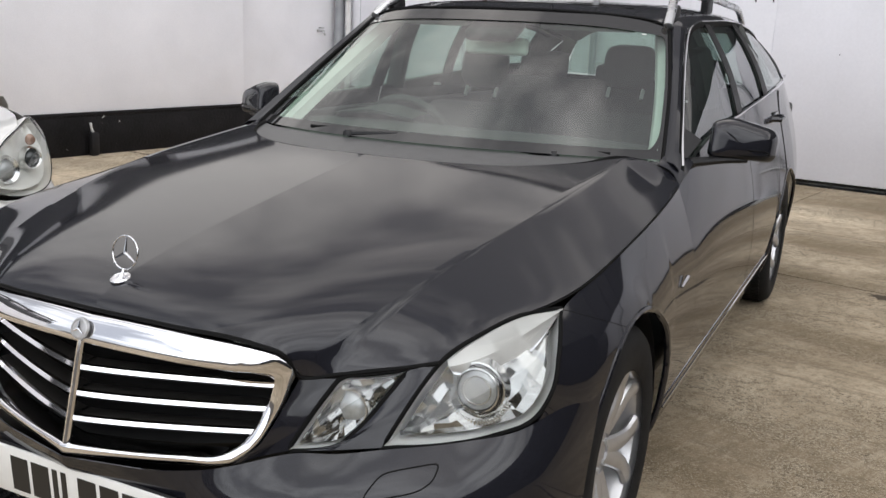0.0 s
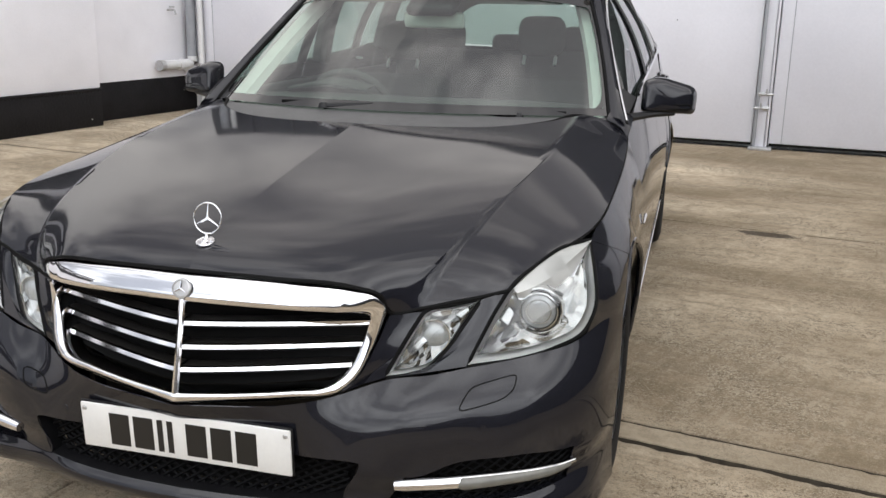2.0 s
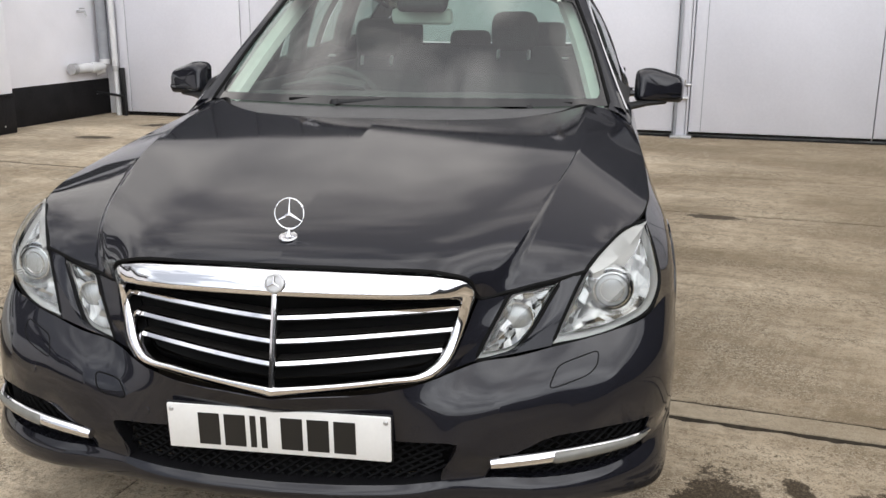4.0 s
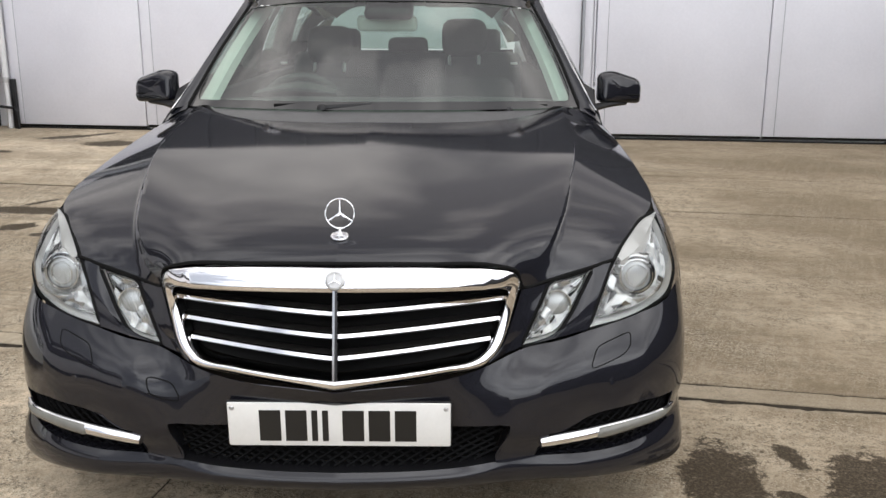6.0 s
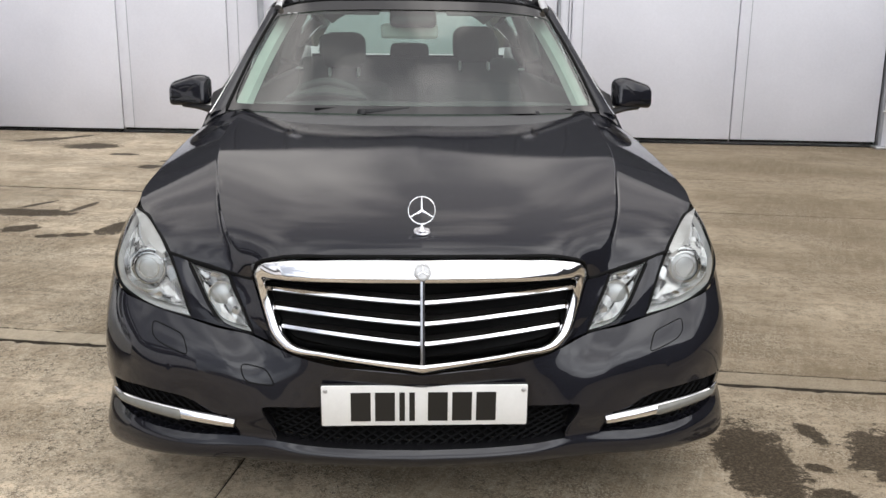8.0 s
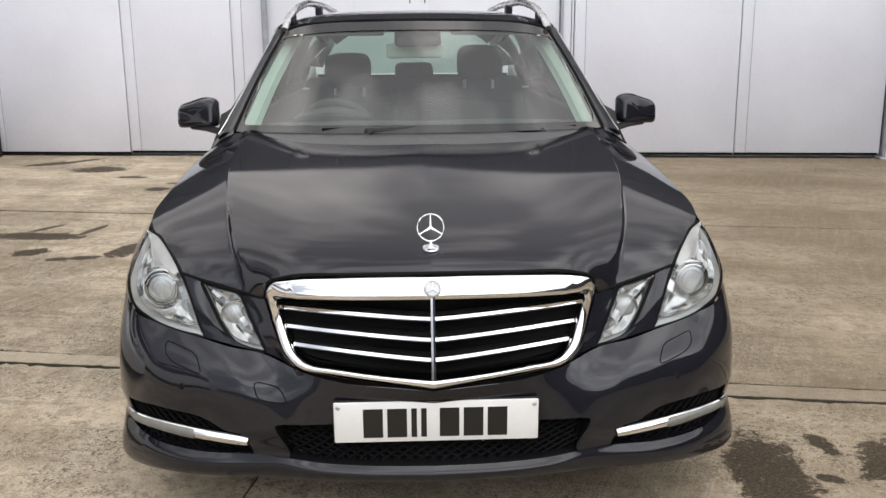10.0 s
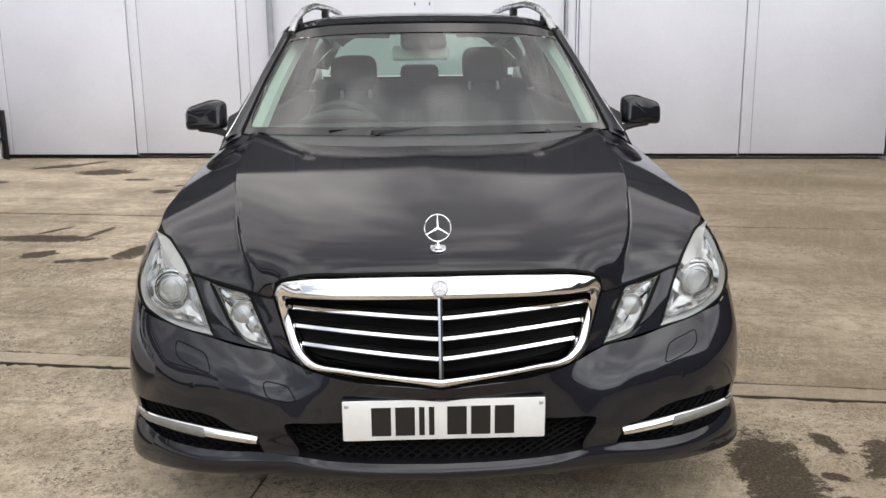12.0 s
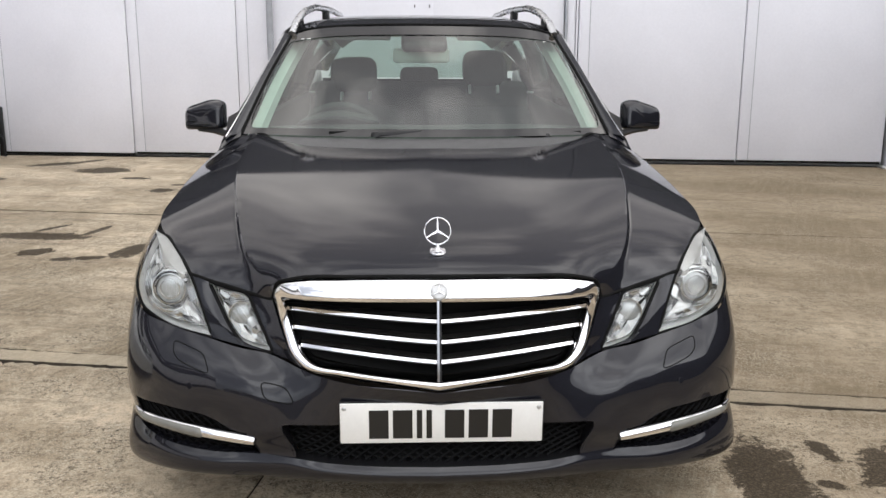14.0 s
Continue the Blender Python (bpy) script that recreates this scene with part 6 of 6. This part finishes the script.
def o_part(name, bm, mat, label="", thick=0.003):
    ob = part(name, bm, mat, other, label, thick)
    return ob


O_HOOD = [
    [(0, -0.10, 0.72), (0, 0.05, 0.78), (0, 0.45, 0.85), (0, 0.95, 0.89)],
    [(0.26, -0.07, 0.73), (0.28, 0.06, 0.785), (0.32, 0.42, 0.85), (0.37, 0.97, 0.89)],
    [(0.43, 0.00, 0.765), (0.47, 0.13, 0.815), (0.56, 0.45, 0.862), (0.62, 1.00, 0.885)],
    [(0.58, 0.155, 0.832), (0.63, 0.30, 0.865), (0.69, 0.56, 0.875), (0.73, 1.02, 0.88)],
]
o_part("hood", mirrored(grid_bm(loft(O_HOOD, 24, 20))), SILVERPAINT)
O_FRONT = [
    [(0, -0.11, 0.70), (0.29, -0.078, 0.66), (0.36, -0.058, 0.595), (0.60, 0.09, 0.545), (0.745, 0.26, 0.57), (0.80, 0.45, 0.62)],
    [(0, -0.17, 0.55), (0.30, -0.14, 0.55), (0.46, -0.08, 0.52), (0.64, 0.04, 0.49), (0.775, 0.24, 0.50), (0.825, 0.45, 0.52)],
    [(0, -0.17, 0.35), (0.30, -0.14, 0.35), (0.46, -0.08, 0.35), (0.66, 0.04, 0.35), (0.79, 0.24, 0.36), (0.835, 0.45, 0.38)],
    [(0, -0.12, 0.18), (0.30, -0.09, 0.18), (0.46, -0.04, 0.18), (0.64, 0.07, 0.18), (0.77, 0.25, 0.18), (0.82, 0.45, 0.18)],
]
o_part("front_bumper", mirrored(grid_bm(loft(O_FRONT, 36, 24))), SILVERPAINT)
for s in (1, -1):
    k = np.array([s, 1, 1])
    fen = []
    for y in np.linspace(0.40, 1.15, 24):
        zt = float(np.interp(y, [0.22, 0.45, 0.60, 1.02, 1.15], [0.83, 0.866, 0.872, 0.876, 0.88]))
        xt = float(np.interp(y, [0.22, 0.38, 0.60, 1.15], [0.67, 0.70, 0.72, 0.745]))
        zb = max(0.22 if y > 0.8 else 0.6, 0.31 + math.sqrt(max(0.0, 0.34 ** 2 - (y - 0.78) ** 2))) if abs(y - 0.78) < 0.34 else (0.22 if y > 0.8 else 0.55)
        wide_x = float(np.interp(y, [0.40, 0.9], [0.745, 0.84]))
        fen.append(spline([(xt, y, zt), (xt * 0.4 + wide_x * 0.6, y, zt * 0.75 + zb * 0.25), (wide_x - 0.004, y, zt * 0.4 + zb * 0.6), (wide_x, y, zb)], 12))
    o_part("fender", grid_bm(np.array(fen) * k), SILVERPAINT)
    lamp_a = [(0.36, -0.060, 0.605), (0.40, -0.030, 0.71), (0.47, 0.03, 0.79), (0.57, 0.14, 0.838), (0.705, 0.36, 0.872)]
    lamp_b = [(0.36, -0.060, 0.605), (0.58, 0.070, 0.555), (0.745, 0.235, 0.600), (0.765, 0.31, 0.74), (0.705, 0.36, 0.872)]
    g, a, b = lamp_cover(lamp_a, lamp_b, (0.03, -0.05, 0.02))
    hl = empty("headlamp")
    hl.parent = other
    c = part("cover", grid_bm(g * k), LAMPGLASS, hl, "clear domed lamp cover")
    c.visible_shadow = False
    cen = (a.mean(0) + b.mean(0)) / 2
    ins = np.array([-0.03, 0.07, -0.01])
    a2, b2 = a + (cen - a) * 0.1 + ins, b + (cen - b) * 0.1 + ins
    part("housing", grid_bm(np.array([a, a2, a2 * 0.5 + b2 * 0.5 + np.array([0, 0.02, 0]), b2, b]) * k), LAMPWHITE, hl, "pale lamp housing", 0.002)
    part("mirror_bowl", grid_bm(facets(a, b, ins * 0.6, 14, 8, 0.006, 3) * k), LAMPWHITE, hl, "pale lamp bowl", 0.0, 60)
    for (x, y, z), r, glass in (((0.640, 0.172, 0.705), 0.050, SMOKED), ((0.500, 0.078, 0.672), 0.062, LENS)):
        m = towards((s * x, y, z), (s * 0.35, -0.93, 0.05))
        part("reflector", lathe([(r * 0.62, -0.03), (r * 0.7, 0.0), (r * 0.92, 0.012), (r, 0.004), (r * 1.1, -0.02)], 32, m), REFLECTOR, hl, "bright lamp ring")
        part("lens", lathe([(0, 0.016), (r * 0.35, 0.013), (r * 0.6, 0.004), (r * 0.70, -0.006)], 28, m), glass, hl)
    m = towards((s * 0.650, 0.188, 0.785), (s * 0.35, -0.93, 0.05))
    part("indicator_bulb", lathe([(0, 0.012), (0.014, 0.010), (0.022, 0.0), (0.026, -0.01)], 24, m), AMBER, hl, "amber indicator bulb")
    rimp = np.vstack([a, b[::-1][1:-1]])
    part("rim_seal", tube(rimp * k, 0.0025, 6, closed=True), SEAL, hl)
    w = copy_thing(wheel, pose(s * 0.72, 0.78, 0.327, 0, s * 90, 0))
    w.parent = other
o_part("grille_panel", rbox(0.62, 0.03, 0.10, 0.01, pose(0, -0.10, 0.66)), BLACK, "black grille")
o_part("body_shell", mirrored(grid_bm(loft([[(0, 1.0, 0.885), (0, 1.75, 1.42), (0, 2.7, 1.46), (0, 3.6, 1.32)], [(0.5, 1.02, 0.88), (0.45, 1.77, 1.40), (0.45, 2.7, 1.44), (0.45, 3.6, 1.30)], [(0.75, 1.10, 0.875), (0.60, 1.80, 1.36), (0.60, 2.7, 1.39), (0.56, 3.6, 1.25)], [(0.83, 1.15, 0.90), (0.82, 1.8, 0.93), (0.82, 2.7, 0.95), (0.78, 3.7, 0.95)], [(0.84, 1.15, 0.25), (0.84, 1.8, 0.25), (0.84, 2.7, 0.25), (0.80, 3.75, 0.3)]], 24, 32))), SILVERPAINT)

o_part("windscreen", mirrored(grid_bm(loft([[(0, 1.06, 0.938), (0, 1.38, 1.235), (0, 1.70, 1.412)], [(0.42, 1.08, 0.934), (0.40, 1.40, 1.225), (0.39, 1.72, 1.398)], [(0.66, 1.16, 0.925), (0.60, 1.46, 1.19), (0.55, 1.77, 1.368)]], 10, 10))), GLOSSBLACK, "dark reflecting windscreen", 0.004)
for s in (1, -1):
    for y0, y1 in ((1.32, 2.20), (2.28, 3.25)):
        low = [(s * 0.826, y0 + (0.0 if y0 > 2 else 0.02), 0.955), (s * 0.826, y1, 0.965)]
        top = [(s * 0.665, y0 + (0.05 if y0 > 2 else 0.50), 1.335), (s * 0.665, y1, 1.345)]
        o_part("side_window", grid_bm(np.array([spline(low, 6), (spline(low, 6) + spline(top, 6)) / 2 + np.array([s * 0.03, 0, 0.01]), spline(top, 6)])), GLOSSBLACK, "dark reflecting side window", 0.004)
    w = copy_thing(wheel, pose(s * 0.72, 3.25, 0.327, 0, s * 90, 0))
    w.parent = other

# ---- concrete slabs ----
def slab_mesh(w, d, chip):
    """A slab with slightly broken long edges."""
    n = 170 if w > 3 else 4
    wobble, top, low = 0.0, [], []
    for side in (-1, 1):
        for k in range(n + 1):
            wobble = 0.72 * wobble + random.uniform(-1, 1) * chip
            bite = chip * 3 * random.random() if random.random() < 0.08 else 0.0
            top.append((-side * (-w / 2 + w * k / n), side * (d / 2 - abs(wobble) - bite), 0.05))
    bm = bmesh.new()
    vt = [bm.verts.new(p) for p in top]
    vm = [bm.verts.new((x * (1 + 0.006 / w), y + (0.002 if y > 0 else -0.002), 0.046)) for x, y, z in top]
    vl = [bm.verts.new((x, y, -0.05)) for x, y, z in top]
    bm.faces.new(vt)
    for k in range(len(vt)):
        q = (k + 1) % len(vt)
        bm.faces.new((vt[k], vm[k], vm[q], vt[q]))
        bm.faces.new((vm[k], vl[k], vl[q], vm[q])).material_index = 1
    finish(bm)
    me = bpy.data.meshes.new("slab")
    bm.to_mesh(me)
    bm.free()
    me.materials.append(CONCRETE)
    me.materials.append(FILLER)
    return me


V_LINES = [-16.0, -12.6, -9.2, -5.8, -2.35, 1.14, 4.34, 8.7]
U_LINES = [-13.5, -9.0, -4.6, -0.60, 4.0, 8.6, 13.2]
joint = 0.046
for v0, v1 in zip(V_LINES, V_LINES[1:]):
    for u0, u1 in zip(U_LINES, U_LINES[1:]):
        for a, b in (((v0, v0 + 0.12), (v0 + 0.117, v1)) if v0 == 1.14 else ((v0, 5.74), (5.736, v1)) if v0 == 4.34 and u0 > -1 else ((v0, v1),)):
            ob = new("slab", slab_mesh(u1 - u0 - 0.011, b - a - (joint if b == v1 and v1 == 1.14 else 0.030 if b == v1 else 0.006), 0.010 if v1 == 1.14 else 0.0035))
            ob.matrix_basis = pose(0, 0, 0, 0, 0, SLAB_TURN) @ pose((u0 + u1) / 2, (a + b) / 2 + joint * 0.3, -0.05 - random.uniform(0, 0.002))
            ob.parent = ground
for v in V_LINES:
    part("joint_filler", rbox(27, 0.05, 0.03, 0, pose(0, 0, 0, 0, 0, SLAB_TURN) @ pose(0, v, -0.035)), FILLER, ground, "dark dirt in the joint")
for u in U_LINES:
    part("joint_filler", rbox(0.05, 25, 0.03, 0, pose(0, 0, 0, 0, 0, SLAB_TURN) @ pose(u, -3.6, -0.038)), FILLER, ground, "dark dirt in the joint")
part("far_ground", rbox(600, 600, 0.02, 0, pose(0, 0, -0.057)), CONCRETE, ground)
